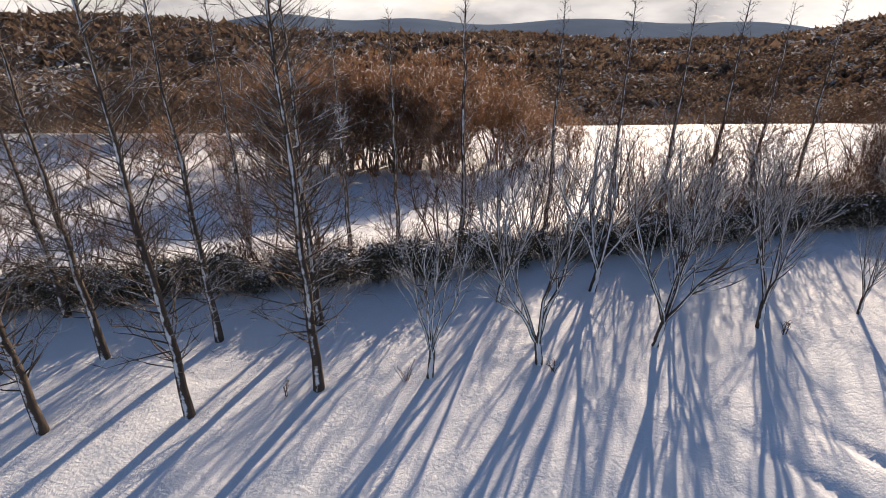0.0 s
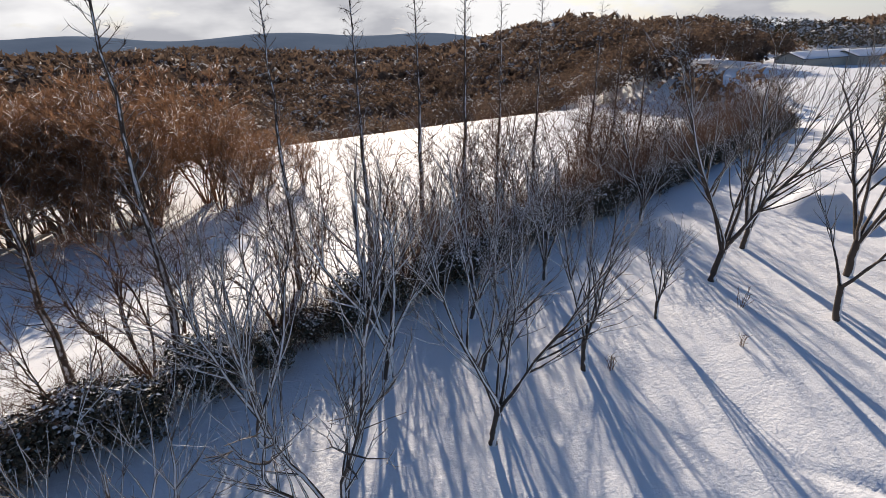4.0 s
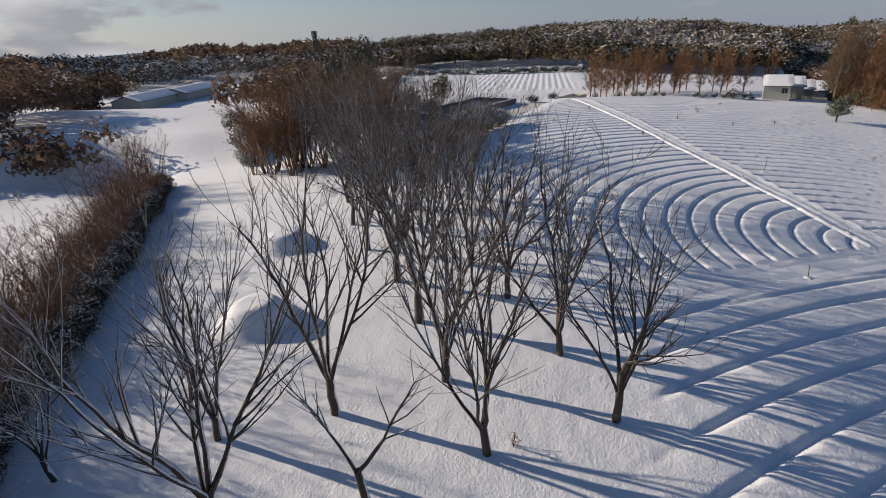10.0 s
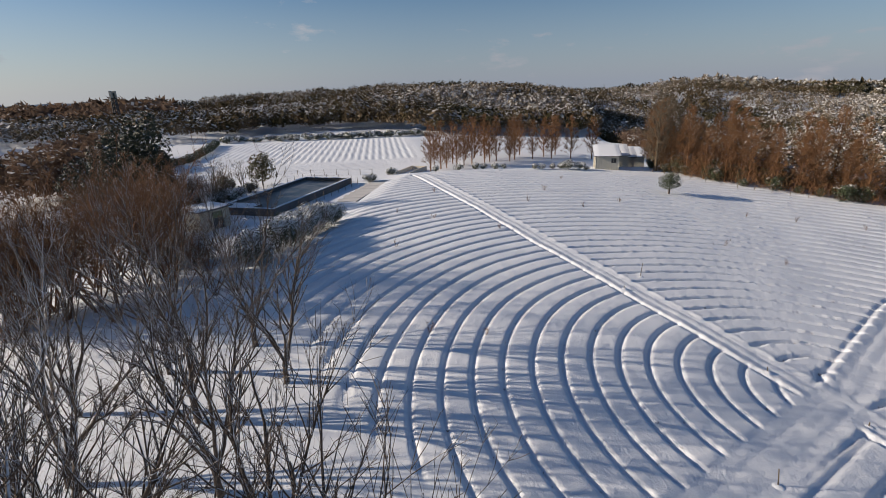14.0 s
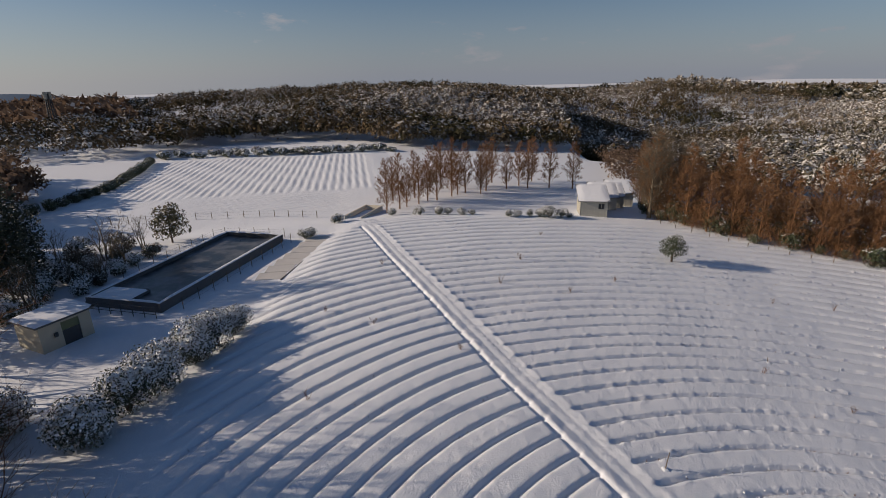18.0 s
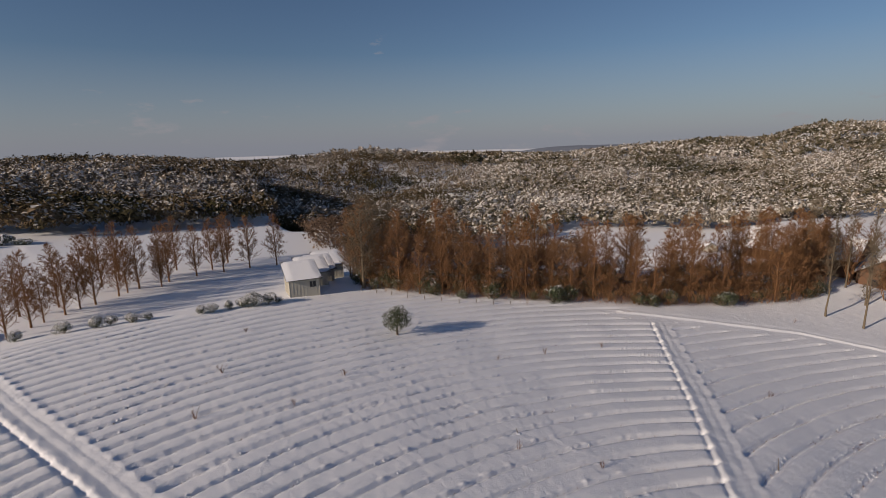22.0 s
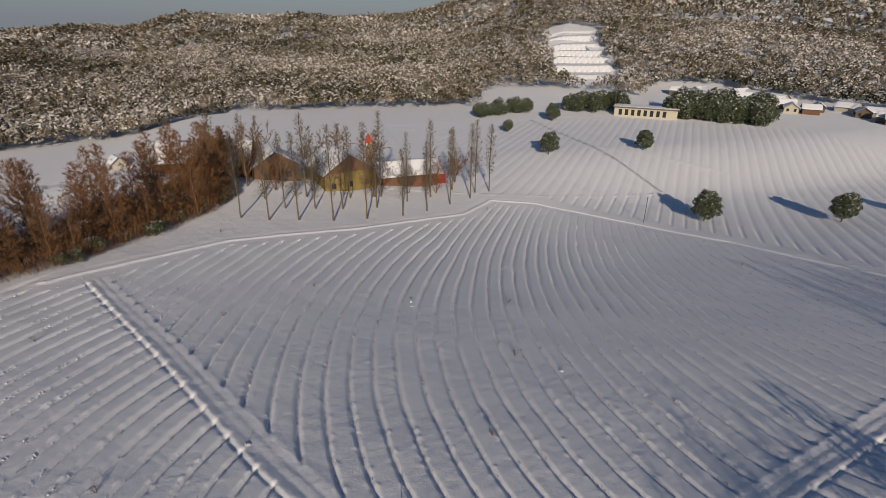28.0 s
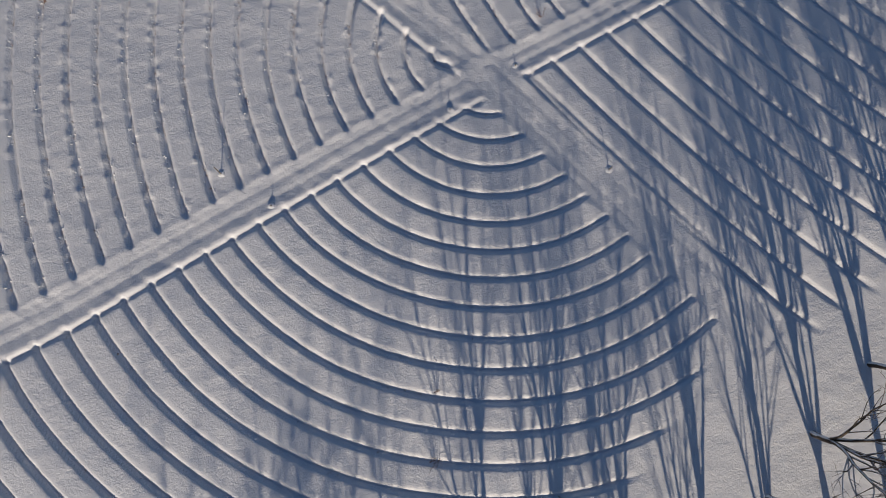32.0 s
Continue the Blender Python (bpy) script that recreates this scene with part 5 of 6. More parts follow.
def pond():
    """A raised concrete basin with snow on its rim, half-frozen water and a railing at one end."""
    o = Vector((89.6, 27.0, 0))
    ang = math.degrees(math.atan2(-9.1, 20.1))
    zg = ground_z(100.0, 20.0)
    basin = empty("pond_basin", (o.x, o.y, zg), "long raised concrete pond with dark walls, snowy rim and half-frozen water", "pond", turn=ang)
    L, Wd, top = 22.2, 8.4, 0.95
    for nm, lo, hi in (("side_wall", (0, 0, -1.2), (L, 0.3, top)), ("side_wall", (0, Wd - 0.3, -1.2), (L, Wd, top)), ("end_wall", (0, 0.3, -1.2), (0.3, Wd - 0.3, top)), ("end_wall", (L - 0.3, 0.3, -1.2), (L, Wd - 0.3, top))):
        part(nm, boxed(lo, hi, 0.02), CONCRETE, basin)
    for k, (lo, hi) in enumerate((((-0.03, -0.03, top), (L + 0.03, 0.33, top + 0.10)), ((-0.03, Wd - 0.33, top), (L + 0.03, Wd + 0.03, top + 0.10)), ((0, 0.33, top), (0.33, Wd - 0.33, top + 0.10)), ((L - 0.33, 0.33, top), (L + 0.03, Wd - 0.33, top + 0.10)))):
        part("rim_snow", snow_slab(lo, hi, 10 + k, 12), SNOW, basin)
    part("water", boxed((0.3, 0.3, 0.2), (L - 0.3, Wd - 0.3, 0.55), 0.0), WATER, basin, "dark half-frozen water with pale ice")
    part("inlet_platform", boxed((0.3, 3.6, 0.56), (2.9, Wd - 0.3, 0.88), 0.03), CONCRETE, basin)
    part("platform_snow", snow_slab((0.34, 3.64, 0.88), (2.86, Wd - 0.36, 1.0), 16), SNOW, basin)
    rail = empty("railing", (o.x, o.y, zg - 0.1), "dark steel railing below the end of the pond", "railing", turn=ang)
    for k in range(7):
        part("post", boxed((-1.1, -0.4 + k * 1.25, -0.1), (-1.04, -0.34 + k * 1.25, 1.15), 0.006), DARK_STEEL, rail)
    for h in (0.45, 0.8, 1.12):
        part("rail", boxed((-1.1, -0.4, h), (-1.05, 7.2, h + 0.045), 0.005), DARK_STEEL, rail)
    return basin


pond()


def fence(name, pts, gap, height, label, wires=(0.4, 0.75, 1.05), thick=0.035, mat=None):
    """Posts with wires between them, following the ground."""
    root = empty(name, (pts[0][0], pts[0][1], ground_z(*pts[0])), label, "fence")
    o = root.matrix_basis.translation
    spots = along(pts, gap)
    tops = []
    for x, y in spots:
        z = ground_z(x, y)
        p = Vector((x, y, z)) - o
        tops.append(p)
        part("post", tube_mesh("post", [(p + Vector((0, 0, -0.15)), p + Vector((0, 0, height)), thick, thick)], mat or WOOD, 6), None, root)
    for h in wires:
        part("wire", tube_mesh("wire", [(a + Vector((0, 0, h)), b + Vector((0, 0, h)), 0.009, 0.009) for a, b in zip(tops, tops[1:])], DARK_STEEL, 3), None, root)
    return root


fence("pond_fence", [(90.0, 25.2), (110.3, 16.2)], 2.3, 1.25, "thin post and wire fence beside the pond")
fence("pond_fence", [(99.5, 33.6), (114.9, 26.7), (111.2, 17.2)], 2.2, 1.3, "thin post and wire fence round the far end of the pond")
fence("field_fence", [(131.5, 47.0), (132.0, 37.8), (130.9, 29.1), (130.4, 22.4), (127.6, 16.1), (125.6, 12.0)], 2.6, 1.2, "post fence along the lower field", (0.5, 1.0), 0.055)
fence("wood_fence", [(110.0, -35.6), (103.8, -38.4), (97.8, -43.8), (91.2, -52.0)], 2.4, 0.55, "low rope fence along the edge of the wood", (0.4,), 0.045)


def paved_path():
    """Concrete slabs with thin trodden snow between the pond's fence and the field."""
    a, b = Vector((95.9, 18.4, 0)), Vector((110.2, 13.05, 0))
    ang = math.atan2(b.y - a.y, b.x - a.x)
    path = empty("path", (a.x, a.y, 0), "paved path of large concrete slabs under thin trodden snow", "path", kind="structure")
    n = 7
    length = (b - a).length / n
    for k in range(n):
        p = a.lerp(b, (k + 0.5) / n)
        z = [ground_z(p.x + dx, p.y + dy) for dx, dy in ((0, 0), (0.8, -0.3), (-0.8, 0.3), (0.3, 0.9), (-0.3, -0.9))]
        bm = boxed((-length / 2 + 0.035, -1.5, -0.12), (length / 2 - 0.035, 1.5, 0.03), 0.015)
        bmesh.ops.transform(bm, matrix=Matrix.Translation((p.x - a.x, p.y - a.y, max(z) + 0.02)) @ Matrix.Rotation(ang + 0.25, 4, "Z"), verts=bm.verts)
        part("slab", bm, TRODDEN, path)
    bm = boxed((0, -1.66, -0.2), ((b - a).length, -1.54, 0.02), 0.01)
    bmesh.ops.transform(bm, matrix=Matrix.Translation((0, 0, ground_z(103, 15.7) + 0.08)) @ Matrix.Rotation(ang, 4, "Z"), verts=bm.verts)
    part("kerb", bm, CONCRETE, path)


TRODDEN = plain_material("trodden_snow_slabs", (0.50, 0.48, 0.46), (0.66, 0.64, 0.61), 1.4, 0.9)
paved_path()


def shed(x, y, turn, W, D, H0, H1, label, group="sheds", window=True):
    """A sided shed with a mono-pitch snow roof."""
    s = empty("shed", (x, y, ground_z(x, y) - 0.15), label, "shed", group, turn)
    t = 0.1
    for k in range(2):
        yy = -D / 2 if k == 0 else D / 2 - t
        h = H0 if k == 0 else H1
        part("wall", boxed((-W / 2, yy, 0), (W / 2, yy + t, h), 0.01), SIDING, s)
    for k in range(2):
        xx = -W / 2 if k == 0 else W / 2 - t
        bm = bmesh.new()
        vs = [bm.verts.new((xx + a, b, c)) for a in (0, t) for b, c in ((-D / 2 + t, 0), (D / 2 - t, 0), (D / 2 - t, H1 - 0.03), (-D / 2 + t, H0 + 0.02))]
        for f in ((0, 1, 2, 3), (7, 6, 5, 4), (0, 4, 5, 1), (1, 5, 6, 2), (2, 6, 7, 3), (3, 7, 4, 0)):
            bm.faces.new([vs[i] for i in f])
        part("side_wall", bm, SIDING, s)
    n = int(W / 0.42)
    for k in range(n + 1):
        xx = -W / 2 + k * W / n
        part("batten", boxed((xx - 0.025, -D / 2 - 0.025, 0.05), (xx + 0.025, -D / 2, H0 - 0.02), 0.004), SIDING, s)
    n = int(D / 0.45)
    for k in range(1, n):
        yy = -D / 2 + k * D / n
        part("batten", boxed((-W / 2 - 0.025, yy - 0.025, 0.05), (-W / 2, yy + 0.025, H0 + (H1 - H0) * k / n - 0.03), 0.004), SIDING, s)
    slope = math.atan2(H1 - H0, D)
    for nm, z0, z1, m, grow_by in (("roof", 0.0, 0.09, DARK_STEEL, 0.0), ("roof_snow", 0.09, 0.27, SNOW, -0.04)):
        length = D / math.cos(slope) + 0.9 + grow_by
        bm = boxed((-W / 2 - 0.4 - grow_by, -length / 2, z0), (W / 2 + 0.4 + grow_by, length / 2, z1), 0.02) if nm == "roof" else snow_slab((-W / 2 - 0.36, -length / 2, z0), (W / 2 + 0.36, length / 2, z1), 31)
        bmesh.ops.transform(bm, matrix=Matrix.Translation((0, 0, (H0 + H1) / 2 + 0.03)) @ Matrix.Rotation(slope, 4, "X"), verts=bm.verts)
        part(nm, bm, m, s)
    if window:
        window_part(s, (W / 2 - 1.25, -D / 2 - 0.02, 1.45), (W / 2 - 0.5, -D / 2 + 0.03, 2.15), 0)
    return s


shed(114.6, -28.8, -110, 4.0, 5.0, 2.65, 3.9, "pale sided shed with a sloping snow roof and one small window")
shed(119.2, -33.0, -110, 4.0, 5.0, 2.75, 4.0, "pale sided shed stepped behind the first, under snow", window=False)
shed(123.9, -37.0, -110, 4.0, 5.0, 2.85, 4.1, "pale sided shed in the stepped row, under snow", window=False)
shed(129.0, -41.8, -110, 4.4, 5.0, 3.0, 4.3, "last and largest pale shed of the stepped row", window=False)


def gable_house(name, x, y, turn, W, D, H, R, wall, label, category="house", windows=0, group="", trim=None, gable=None):
    """A gabled house; the ridge runs along local y, the gable faces -y."""
    h = empty(name, (x, y, ground_z(x, y) - 0.3), label, category, group, turn)
    t = 0.15
    for sy in (-1, 1):
        bm = bmesh.new()
        y0 = sy * D / 2
        y1 = y0 - sy * t
        prof = [(-W / 2, 0), (W / 2, 0), (W / 2, H), (0, R), (-W / 2, H)]
        a = [bm.verts.new((px, y0, pz)) for px, pz in prof]
        b = [bm.verts.new((px, y1, pz)) for px, pz in prof]
        bm.faces.new(a)
        bm.faces.new(b[::-1])
        for i in range(5):
            bm.faces.new((a[i], b[i], b[(i + 1) % 5], a[(i + 1) % 5]))
        bmesh.ops.recalc_face_normals(bm, faces=bm.faces)
        part("gable_wall", bm, wall, h)
    for sx in (-1, 1):
        part("side_wall", boxed((sx * W / 2 - (t if sx > 0 else 0), -D / 2 + t, 0), (sx * W / 2 + (t if sx < 0 else 0), D / 2 - t, H), 0.01), wall, h)
    slope = math.atan2(R - H, W / 2)
    run = (W / 2 + 0.5) / math.cos(slope)
    for sx in (-1, 1):
        m = Matrix.Translation((0, 0, R + 0.06)) @ Matrix.Rotation(sx * slope, 4, "Y")
        lo, hi = ((0, -D / 2 - 0.6), (run, D / 2 + 0.6)) if sx > 0 else ((-run, -D / 2 - 0.6), (0, D / 2 + 0.6))
        bm = boxed((lo[0], lo[1], 0), (hi[0], hi[1], 0.12), 0.01)
        bmesh.ops.transform(bm, matrix=m, verts=bm.verts)
        roof = part("roof", bm, trim or DARK_STEEL, h)
        bm = snow_slab((lo[0], lo[1] + 0.05, 0.12), (hi[0], hi[1] - 0.05, 0.34), 40 + int(x), 14)
        bmesh.ops.transform(bm, matrix=m, verts=bm.verts)
        part("roof_snow", bm, SNOW, h)
    if gable:
        bm = bmesh.new()
        tri = [(-W / 2 - 0.1, H + 0.1), (W / 2 + 0.1, H + 0.1), (0, R + 0.1)]
        a = [bm.verts.new((px, -D / 2 - 0.12, pz)) for px, pz in tri]
        b = [bm.verts.new((px, -D / 2 - 0.004, pz)) for px, pz in tri]
        bm.faces.new(a)
        bm.faces.new(b[::-1])
        for i in range(3):
            bm.faces.new((a[i], b[i], b[(i + 1) % 3], a[(i + 1) % 3]))
        bmesh.ops.recalc_face_normals(bm, faces=bm.faces)
        part("gable_panel", bm, gable, h, "dark weathered gable boards")
    for k in range(windows):
        xx = -W / 2 + (k + 0.5) * W / windows
        window_part(h, (xx - 0.45, -D / 2 - 0.02, 1.0), (xx + 0.45, -D / 2 + 0.05, 2.1), 0)
    return h


gable_house("yellow_house", 44.2, -113.5, 197, 11.6, 13.0, 4.3, 8.0, YELLOW, "yellow boarded house with a dark gable and snow roof", windows=3, trim=WOOD, gable=BROWN_WALL)
gable_house("brown_wing", 28.0, -117.5, 96, 7.4, 14.6, 3.2, 5.8, BROWN_WALL, "long brown boarded wing with a snow roof", "house", trim=WOOD)
gable_house("pavilion", 58.5, -115.0, 190, 10.0, 9.0, 3.5, 6.6, BROWN_WALL, "low brown boarded pavilion with a steep snowy roof", "house", windows=2, trim=WOOD, gable=BROWN_WALL)
gable_house("long_hall", 72.0, -116.5, 82, 10.5, 19.0, 3.4, 6.8, BROWN_WALL, "long low hall with a wide snow-covered roof", "house", trim=WOOD)
kiosk = empty("red_kiosk", (18.6, -118.8, ground_z(18.6, -118.8) - 0.2), "small bright red kiosk at the end of the brown wing", "kiosk", turn=10)
part("body", boxed((-1.1, -0.8, 0), (1.1, 0.8, 2.5), 0.03), RED, kiosk)
part("roof", boxed((-1.2, -0.9, 2.5), (1.2, 0.9, 2.62), 0.02), RED, kiosk)
part("roof_snow", snow_slab((-1.2, -0.9, 2.62), (1.2, 0.9, 2.8), 5), SNOW, kiosk)


def turret():
    """A small pointed roof, red on one side and snow on the other."""
    r = empty("turret", (31.9, -156.0, ground_z(31.9, -156.0) - 0.2), "small turret with a pointed red roof half under snow", "turret")
    part("body", boxed((-1.0, -1.0, 0), (1.0, 1.0, 4.2), 0.03), SIDING, r)
    for nm, m, rot in (("roof_side", RED, 0), ("roof_side", SNOW, 1), ("roof_side", RED, 2), ("roof_side", SNOW, 3)):
        bm = bmesh.new()
        a = rot * math.pi / 2
        pts = [(-1.45, -1.45, 4.2), (1.45, -1.45, 4.2), (0, 0, 7.0), (0, 0, 4.4)]
        vs = [bm.verts.new(Matrix.Rotation(a, 3, "Z") @ Vector(p)) for p in pts]
        for f in ((0, 1, 2), (1, 0, 3), (2, 1, 3), (0, 2, 3)):
            bm.faces.new([vs[i] for i in f])
        part(nm, bm, m, r)


turret()


def long_building():
    b = empty("long_building", (-95.8, -195.4, ground_z(-95.8, -195.4) - 0.3), "long cream single-storey building with a flat snow roof", "building", turn=142)
    W, D, H = 26.0, 7.0, 4.2
    part("front_wall", boxed((-W / 2, -D / 2, 0), (W / 2, -D / 2 + 0.2, H), 0.01), CREAM, b)
    part("back_wall", boxed((-W / 2, D / 2 - 0.2, 0), (W / 2, D / 2, H), 0.01), CREAM, b)
    part("end_wall", boxed((-W / 2, -D / 2 + 0.2, 0), (-W / 2 + 0.2, D / 2 - 0.2, H), 0.01), CREAM, b)
    part("end_wall", boxed((W / 2 - 0.2, -D / 2 + 0.2, 0), (W / 2, D / 2 - 0.2, H), 0.01), CREAM, b)
    part("roof", boxed((-W / 2 - 0.7, -D / 2 - 0.9, H), (W / 2 + 0.7, D / 2 + 0.6, H + 0.35), 0.03), WOOD, b)
    part("roof_snow", snow_slab((-W / 2 - 0.6, -D / 2 - 0.8, H + 0.35), (W / 2 + 0.6, D / 2 + 0.5, H + 0.6), 6, 16), SNOW, b)
    for k in range(8):
        x = -W / 2 + 2.0 + k * 2.6
        window_part(b, (x, -D / 2 - 0.03, 1.0), (x + 1.3, -D / 2 + 0.05, 3.4), 0, WOOD)


long_building()
rng = random.Random(77)
for k in range(32):
    x = -152 - k * 1.5 + rng.uniform(-13, 13)
    y = -236 + k * 3.3 + rng.uniform(-3, 3)
    gable_house("village_house", x, y, rng.uniform(0, 180), rng.uniform(4.8, 6.4), rng.uniform(6.5, 9.5), 2.6, 4.4, (WOOD, SIDING, BROWN_WALL, CREAM)[k % 4], "distant village house under a snow roof", "house", 2, "village houses")
gable_house("barn", 135.0, 112.0, 100, 7.0, 26.0, 2.4, 3.6, SIDING, "long low barn with a white snow roof beyond the trees", "barn")
gable_house("barn", 152.0, 112.5, 100, 7.0, 22.0, 2.4, 3.6, SIDING, "second long low barn under snow", "barn")
gable_house("hay_hut", 109.3, -177.7, 30, 4.0, 5.0, 2.4, 4.0, SIDING, "small pale hut in the valley under a steep snow roof", "hut")


def radio_mast():
    x, y = 327.0, 143.0
    r = empty("radio_mast", (x, y, ground_z(x, y) - 0.5), "lattice radio mast on the wooded ridge", "mast")
    H = 20.0
    for sx in (-1, 1):
        for sy in (-1, 1):
            part("leg", tube_mesh("leg", [(Vector((sx * 1.5, sy * 1.5, 0)), Vector((sx * 0.7, sy * 0.7, H)), 0.36, 0.28)], DARK_STEEL, 4), None, r)
    for k in range(9):
        z0, z1 = H * k / 9, H * (k + 1) / 9
        w0, w1 = 1.5 - 0.9 * k / 9, 1.5 - 0.9 * (k + 1) / 9
        segs = []
        for a, b in (((-1, -1), (1, -1)), ((1, -1), (1, 1)), ((1, 1), (-1, 1)), ((-1, 1), (-1, -1))):
            segs.append((Vector((a[0] * w0, a[1] * w0, z0)), Vector((b[0] * w1, b[1] * w1, z1)), 0.18, 0.18))
        part("brace", tube_mesh("brace", segs, DARK_STEEL, 3), None, r)
    for k in range(4):
        a = k * 1.57
        part("antenna", boxed((math.cos(a) * 1.3 - 0.4, math.sin(a) * 1.3 - 0.4, H - 2.6), (math.cos(a) * 1.3 + 0.4, math.sin(a) * 1.3 + 0.4, H + 0.8), 0.02), SIDING, r)


radio_mast()
pole = empty("pole", (-22.8, -91.0, ground_z(-22.8, -91.0) - 0.1), "slim dark pole standing by the rim road", "pole")
part("shaft", tube_mesh("shaft", [(Vector((0, 0, 0)), Vector((0.05, 0, 6.0)), 0.09, 0.065)], DARK_STEEL, 8), None, pole)
part("head", boxed((-0.09, -0.12, 5.96), (0.18, 0.12, 6.15), 0.02), DARK_STEEL, pole)

# ---- stakes and dry stalks in the snow ----
STAKE = plain_material("weathered_stake", (0.10, 0.075, 0.05), (0.2, 0.16, 0.11), 6.0, 0.85)


def stake(x, y, h, lean, cap=False):
    """A thin wooden stake with a little heap of snow at its foot."""
    s = empty("stake", (x, y, ground_z(x, y) - 0.08), "thin weathered wooden stake standing in the snow", "stake", "stakes")
    top = Vector((lean, lean * 0.4, h))
    part("shaft", tube_mesh("shaft", [(Vector((0, 0, -0.1)), top * 0.5, 0.03, 0.028), (top * 0.5, top, 0.028, 0.022)], STAKE, 6), None, s)
    rng = random.Random(int(x * 10))
    bm = bmesh.new()
    bmesh.ops.create_icosphere(bm, subdivisions=2, radius=0.26)
    for v in bm.verts:
        v.co = Vector((v.co.x * rng.uniform(0.9, 1.15), v.co.y * rng.uniform(0.9, 1.15), v.co.z * 0.5 + 0.02))
    part("snow_heap", bm, SNOW, s)
    if cap:
        bm = bmesh.new()
        bmesh.ops.create_icosphere(bm, subdivisions=2, radius=0.16)
        for v in bm.verts:
            v.co = Vector((v.co.x + top.x, v.co.y + top.y, v.co.z * 0.7 + h))
        part("snow_cap", bm, SNOW, s)
    return s


for x, y, h, lean, cap in ((48.2, -17.5, 1.1, 0.02, 0), (58.0, -35.2, 1.2, 0.1, 0), (62.6, -6.9, 1.3, -0.12, 0), (60.2, -4.2, 0.35, 0, 0), (40.4, -0.9, 0.9, 0.1, 0), (40.7, -50.4, 0.7, 0, 1), (29.8, -32.1, 0.9, 0.1, 0),
                           (57.5, -26.7, 0.4, 0.05, 0), (48.5, -7.2, 0.4, 0.05, 0), (43.7, -9.0, 0.35, 0, 0), (72.2, -22.7, 0.5, 0.1, 0)):
    stake(x, y, h, lean, cap)


def stalks(x, y, n, h, seed):
    """A tuft of dry weed stalks."""
    rng = random.Random(seed)
    segs = []
    for k in range(n):
        a, s = rng.uniform(0, 6.28), rng.uniform(0.1, 0.6)
        top = Vector((math.cos(a) * s * h, math.sin(a) * s * h, h * rng.uniform(0.5, 1)))
        foot = Vector((rng.uniform(-.1, .1), rng.uniform(-.1, .1), -0.1))
        mid = (foot + top) * 0.5 + Vector((0, 0, 0.06))
        segs += [(foot, mid, 0.012, 0.01), (mid, top, 0.01, 0.006)]
        for j in range(3):
            b = mid.lerp(top, rng.random())
            segs.append((b, b + Vector((rng.uniform(-.15, .15), rng.uniform(-.15, .15), rng.uniform(.05, .18))), 0.007, 0.005))
    ob = new("dry_weed", tube_mesh("dry_weed", segs, TWIG, 4))
    ob.matrix_basis = pose(x, y, ground_z(x, y))
    return tagged(ob, "tuft of dry brown weed stalks poking through the snow", "weed", "dry weeds")


for k, (x, y) in enumerate(((53.9, 8.5), (70.9, -21.1), (80.4, -38.2), (88.5, -5.5), (76.3, 1.7), (82.2, -32.5), (66.0, -80.5), (12.5, -100.0), (-20.0, -60.0), (40, -24), (82, 8), (41, -12), (66, -24), (88, -18), (62, -50), (28, -50),
                            (52, -58), (78, -46), (33, -36), (95, -10), (85, 12), (72, 13), (55, 12), (96, 6), (104, -16), (86, -12), (98, -33), (-2.0, 15.8), (3.2, 17.2), (12.0, 21.0), (-6.0, 14.2), (19, 22.5), (17.0, 20.5), (24.5, 16.0))):
    stalks(x, y, 6 + k % 5, 0.5 + 0.12 * (k % 4), 300 + k)
# unseen tree, added to throw a soft crown shadow across the furrows
settle(thicket_tree(88, 7.2, stems=8, twig=TWIG_BARK, spread=0.32, twigs=9000, width=0.02, label="out-of-view bare tree with a dense twiggy crown, added for its shadow"), 17.0, 0.5, 0, 0.78)
# another unseen stand-in: a small evergreen added only for its shadow
settle(round_tree(89, 4.4, 1.8, 0.7), -11.0, -14.5, 0, 0.8)


def row_spots(g, phase, box, gap, jitter):
    """Points along the grooves of one field: phase counts its rows, sampled on a fine scatter."""
    n = int((box[1] - box[0]) * (box[3] - box[2]) * gap)
    x, y = g.uniform(box[0], box[1], n), g.uniform(box[2], box[3], n)
    f = phase(x, y)
    near = np.abs(f - np.round(f)) < jitter
    return x[near], y[near]


def in_field(x, y, field):
    """Whether points lie on the ploughed part of a field, clear of the lanes."""
    sa, da, _ = lane(x, y, LANE_A)
    sb2, db2, _ = lane(x, y, LANE_B2)
    sa2, da2, _ = lane(x, y, LANE_A2)
    sb, db, _ = lane(x, y, LANE_B)
    if field == 0:
        return (sa < 0) & (sb2 > 0) & (x - 0.353 * y < 117) & (0.75 * x - 0.66 * y < 102.8) & (da > 1.3) & (db2 > 1.3)
    if field == 1:
        srim, _, _ = lane(x, y, RIM)
        return (sb2 < 0) & (sa2 > 0) & (y < -8) & (srim < -2.2) & (da2 > 1.2) & (db2 > 1.3)
    su, _, _ = lane(x, y, EDGE_U)
    return (sa > 0) & (sb < 0) & (y > -9) & (su < -1) & (x + 0.5 * y < 115) & (da > 1.3) & (db > 1.6)


FIELDS = ((lambda x, y: (bend_l(x, y) - 56.98) / 1.69, (46, 118, -64, 8)), (lambda x, y: (bend_r(x, y) - 49.9) / 2.1, (-36, 78, -108, -8)), (lambda x, y: (np.hypot(x - 45.4, y + 9.5) - 13.5) / 1.69, (35, 115, -8, 22)))


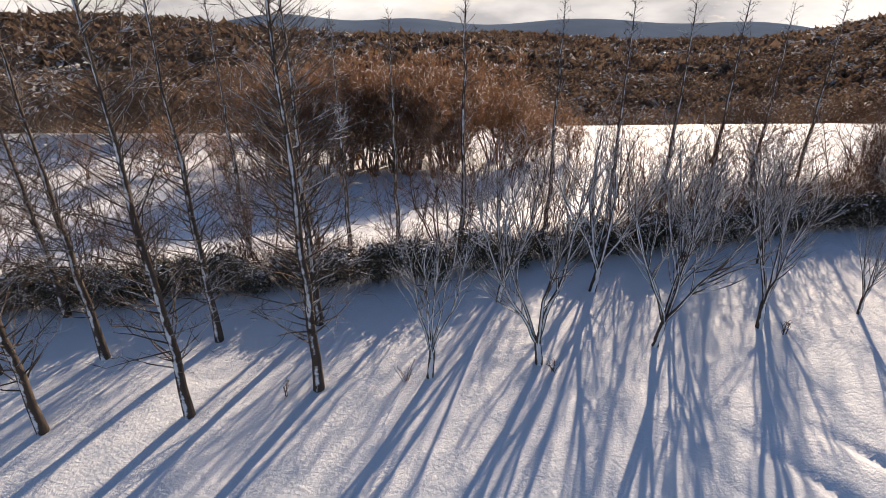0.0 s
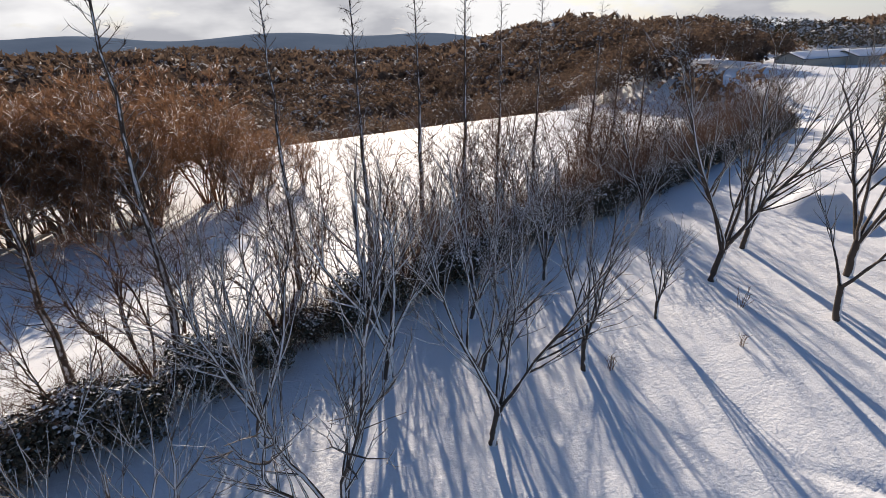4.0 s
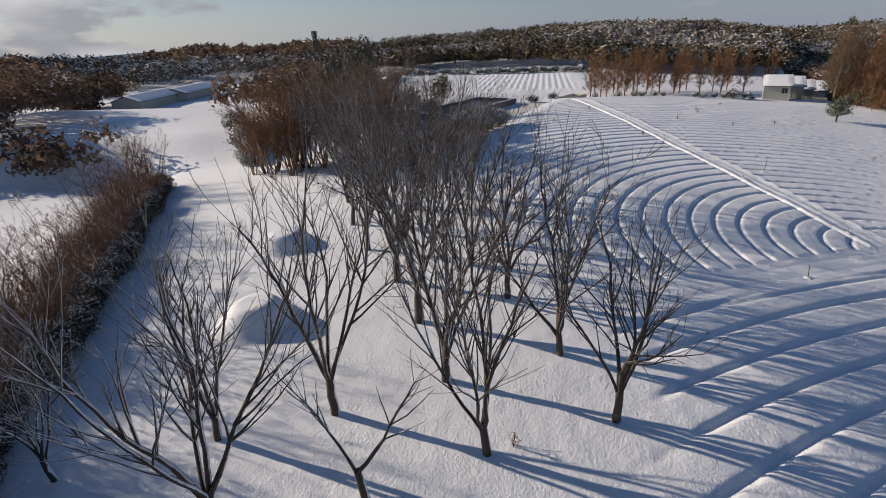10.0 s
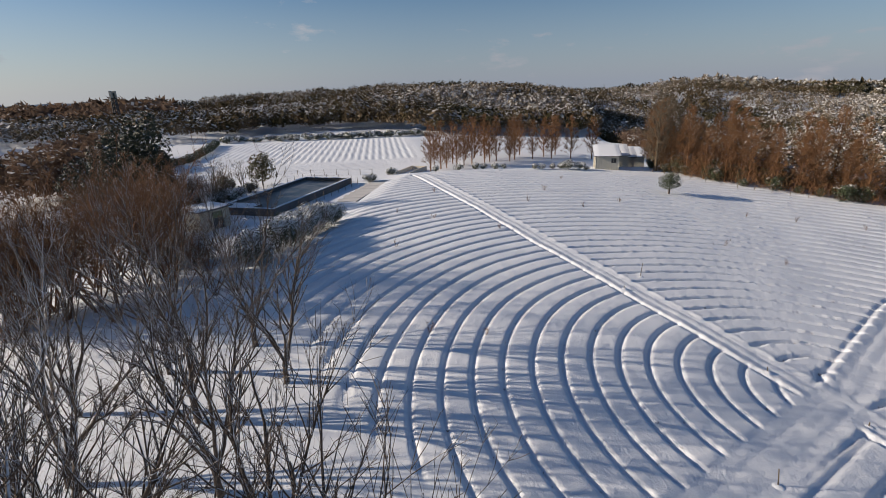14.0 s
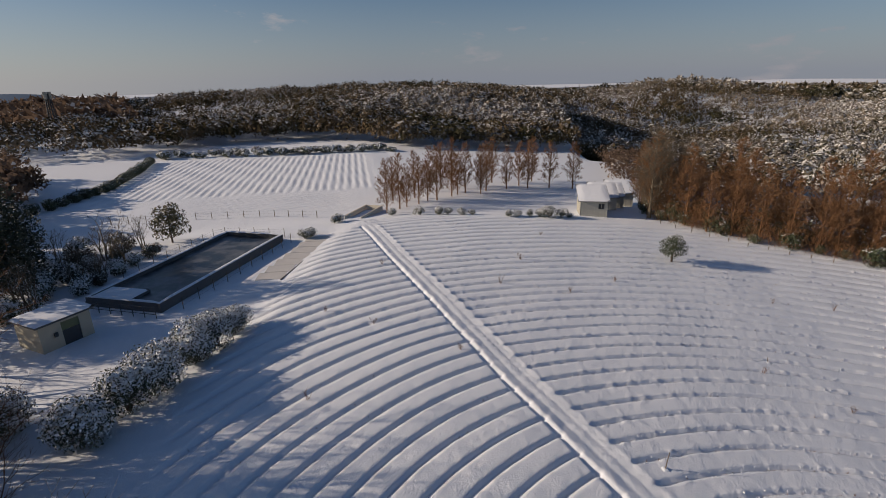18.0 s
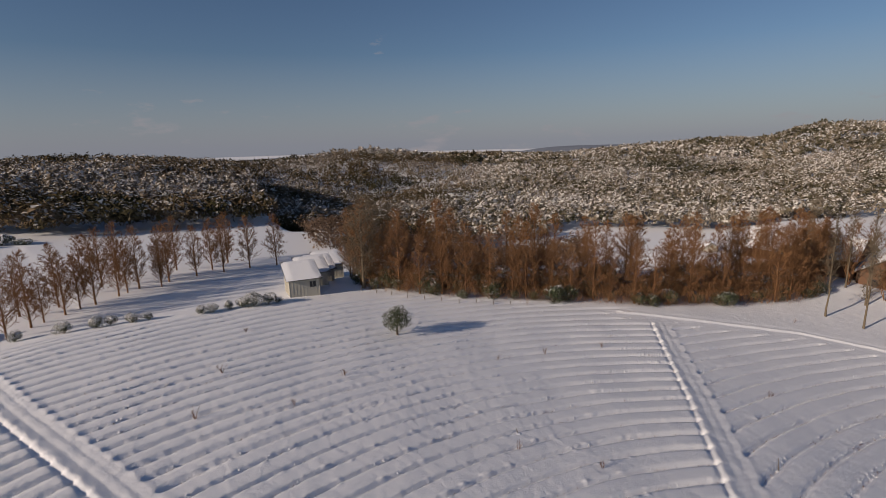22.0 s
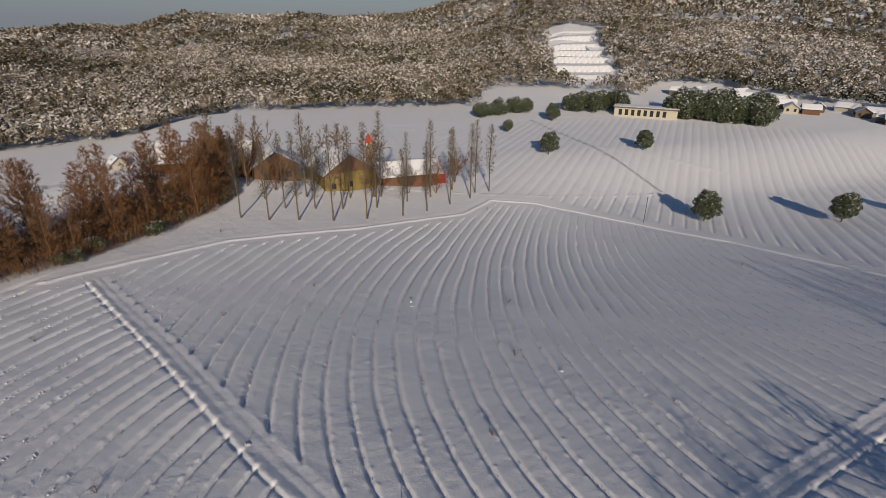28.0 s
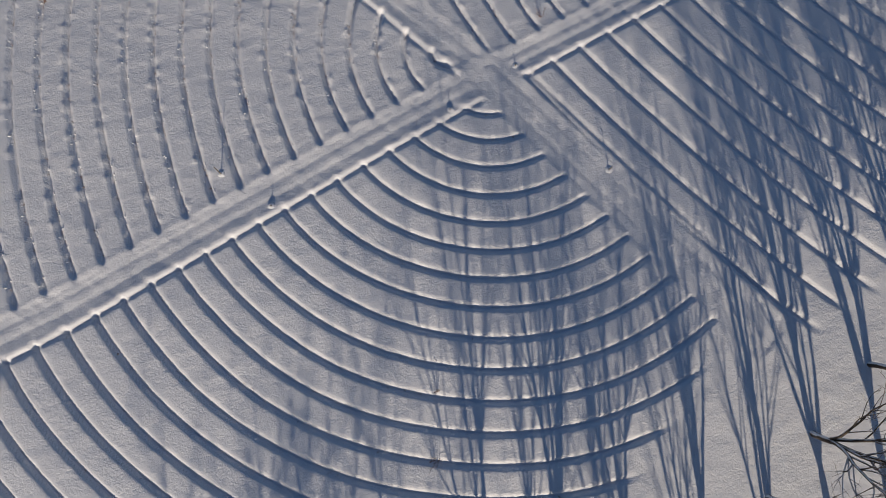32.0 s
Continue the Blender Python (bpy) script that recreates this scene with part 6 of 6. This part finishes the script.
def stubble():
    """Dry brown plants that show in rows along the grooves of the fields."""
    g = np.random.RandomState(9)
    vs = []
    for field, dense in ((0, 9.0), (1, 7.0), (2, 2.5)):
        phase, span = FIELDS[field]
        x, y = row_spots(g, phase, span, dense, 0.07)
        ok = in_field(x, y, field)
        vs.append(np.stack([x[ok], y[ok]], -1))
    p = np.concatenate(vs)
    z = base_height(p[:, 0], p[:, 1]) + relief(p[:, 0], p[:, 1])
    base = np.concatenate([p, z[:, None]], 1)
    tris = []
    for k in range(4):
        a = g.uniform(0, 6.283, len(p))
        side = np.stack([np.cos(a), np.sin(a), 0 * a], -1) * 0.018
        tip = np.stack([g.normal(0, 0.07, len(p)), g.normal(0, 0.07, len(p)), g.uniform(0.07, 0.2, len(p))], -1)
        foot = base + np.stack([g.normal(0, 0.05, len(p)), g.normal(0, 0.05, len(p)), -0.03 + 0 * a], -1)
        tris.append(np.stack([foot - side, foot + side, foot + tip], 1))
    v = np.concatenate(tris).reshape(-1, 3)
    ob = new("stubble", mesh_np("stubble", v, np.arange(len(v)).reshape(-1, 3), TWIG))
    return tagged(ob, "dry brown stubble showing in rows through the snow", "stubble", kind="stuff")


stubble()

# by the lower eastern field
PALE_CONCRETE = plain_material("pale_concrete", (0.52, 0.48, 0.40), (0.66, 0.62, 0.54), 1.5, 0.85)
ramp = empty("ramp", (126.0, 6.4, ground_z(126.0, 6.4) - 0.3), "pale concrete ramp with low side walls, snow on its floor", "ramp", turn=-30)
part("side_wall", boxed((-4.0, -1.6, 0), (4.0, -1.35, 1.05), 0.03), PALE_CONCRETE, ramp)
part("side_wall", boxed((-4.0, 1.35, 0), (4.0, 1.6, 1.05), 0.03), PALE_CONCRETE, ramp)
part("end_wall", boxed((3.75, -1.35, 0), (4.0, 1.35, 1.0), 0.03), PALE_CONCRETE, ramp)
part("floor_snow", snow_slab((-4.0, -1.35, 0.0), (3.75, 1.35, 0.4), 12), SNOW, ramp)
for k, (x, y) in enumerate(along([(141.0, 66.0), (145.1, 62.8), (162.2, 58.8), (184.7, 60.0), (204.0, 63.0)], 3.1)):
    if k == 0:
        block = shrub(501, (1.7, 1.2, 1.2), 1200, 0.24, "boundary_shrub", EVERGREEN, "clipped dark boundary hedge shrub by the far field", "far hedge")
        settle(block, x, y)
    else:
        place(block, x, y, 20 * k, 1.0 + 0.1 * (k % 3))
rng = random.Random(55)
for k in range(46):
    x, y = 206 + rng.uniform(0, 9), -8 + k * 1.55 + rng.uniform(-1, 1)
    if k < 2:
        bank = shrub(510 + k, (1.5, 1.5, 1.0), 700, 0.3, "bank_shrub", EVERGREEN_SNOWY, "low snow-laden scrub on the bank behind the far field", "bank scrub")
        settle(bank, x, y)
    else:
        place(bank, x, y, 37 * k, rng.uniform(0.8, 1.7))


def clods():
    """Small snow-capped clumps in rows along the grooves."""
    g = np.random.RandomState(19)
    spots = []
    for field, dense in ((0, 34.0), (1, 20.0)):
        phase, span = FIELDS[field]
        x, y = row_spots(g, phase, span, dense, 0.12)
        ok = in_field(x, y, field) & (g.uniform(0, 1, len(x)) < 0.25 + 0.5 * np.clip(wob(x, y, 0.12, 31) + 0.5, 0, 1)) & (x > -5)
        spots.append(np.stack([x[ok], y[ok]], -1))
    p = np.concatenate(spots)
    n = len(p)
    z = base_height(p[:, 0], p[:, 1]) + relief(p[:, 0], p[:, 1])
    r = g.uniform(0.025, 0.07, n) * (1 + 0.8 * step(20, 60, -p[:, 1]) + 0.6 * step(60, 90, p[:, 0]))
    h = r * g.uniform(0.6, 1.1, n)
    ang = np.arange(5) * 6.283 / 5
    rim = np.stack([p[:, 0, None] + np.cos(ang) * r[:, None] * g.uniform(0.7, 1.3, (n, 5)), p[:, 1, None] + np.sin(ang) * r[:, None] * g.uniform(0.7, 1.3, (n, 5)), np.repeat((z - 0.02)[:, None], 5, 1)], -1)
    v = np.concatenate([rim, np.stack([p[:, 0], p[:, 1], z + h], -1)[:, None, :]], 1)
    i = np.arange(5)
    faces = (np.arange(n) * 6)[:, None, None] + np.stack([i, (i + 1) % 5, 5 + 0 * i], -1)[None]
    ob = new("snow_clods", mesh_np("snow_clods", v.reshape(-1, 3), faces.reshape(-1, 3), SNOW, True))
    return tagged(ob, "small clumps of snow in rows along the furrows", "snow clods", kind="stuff")


clods()
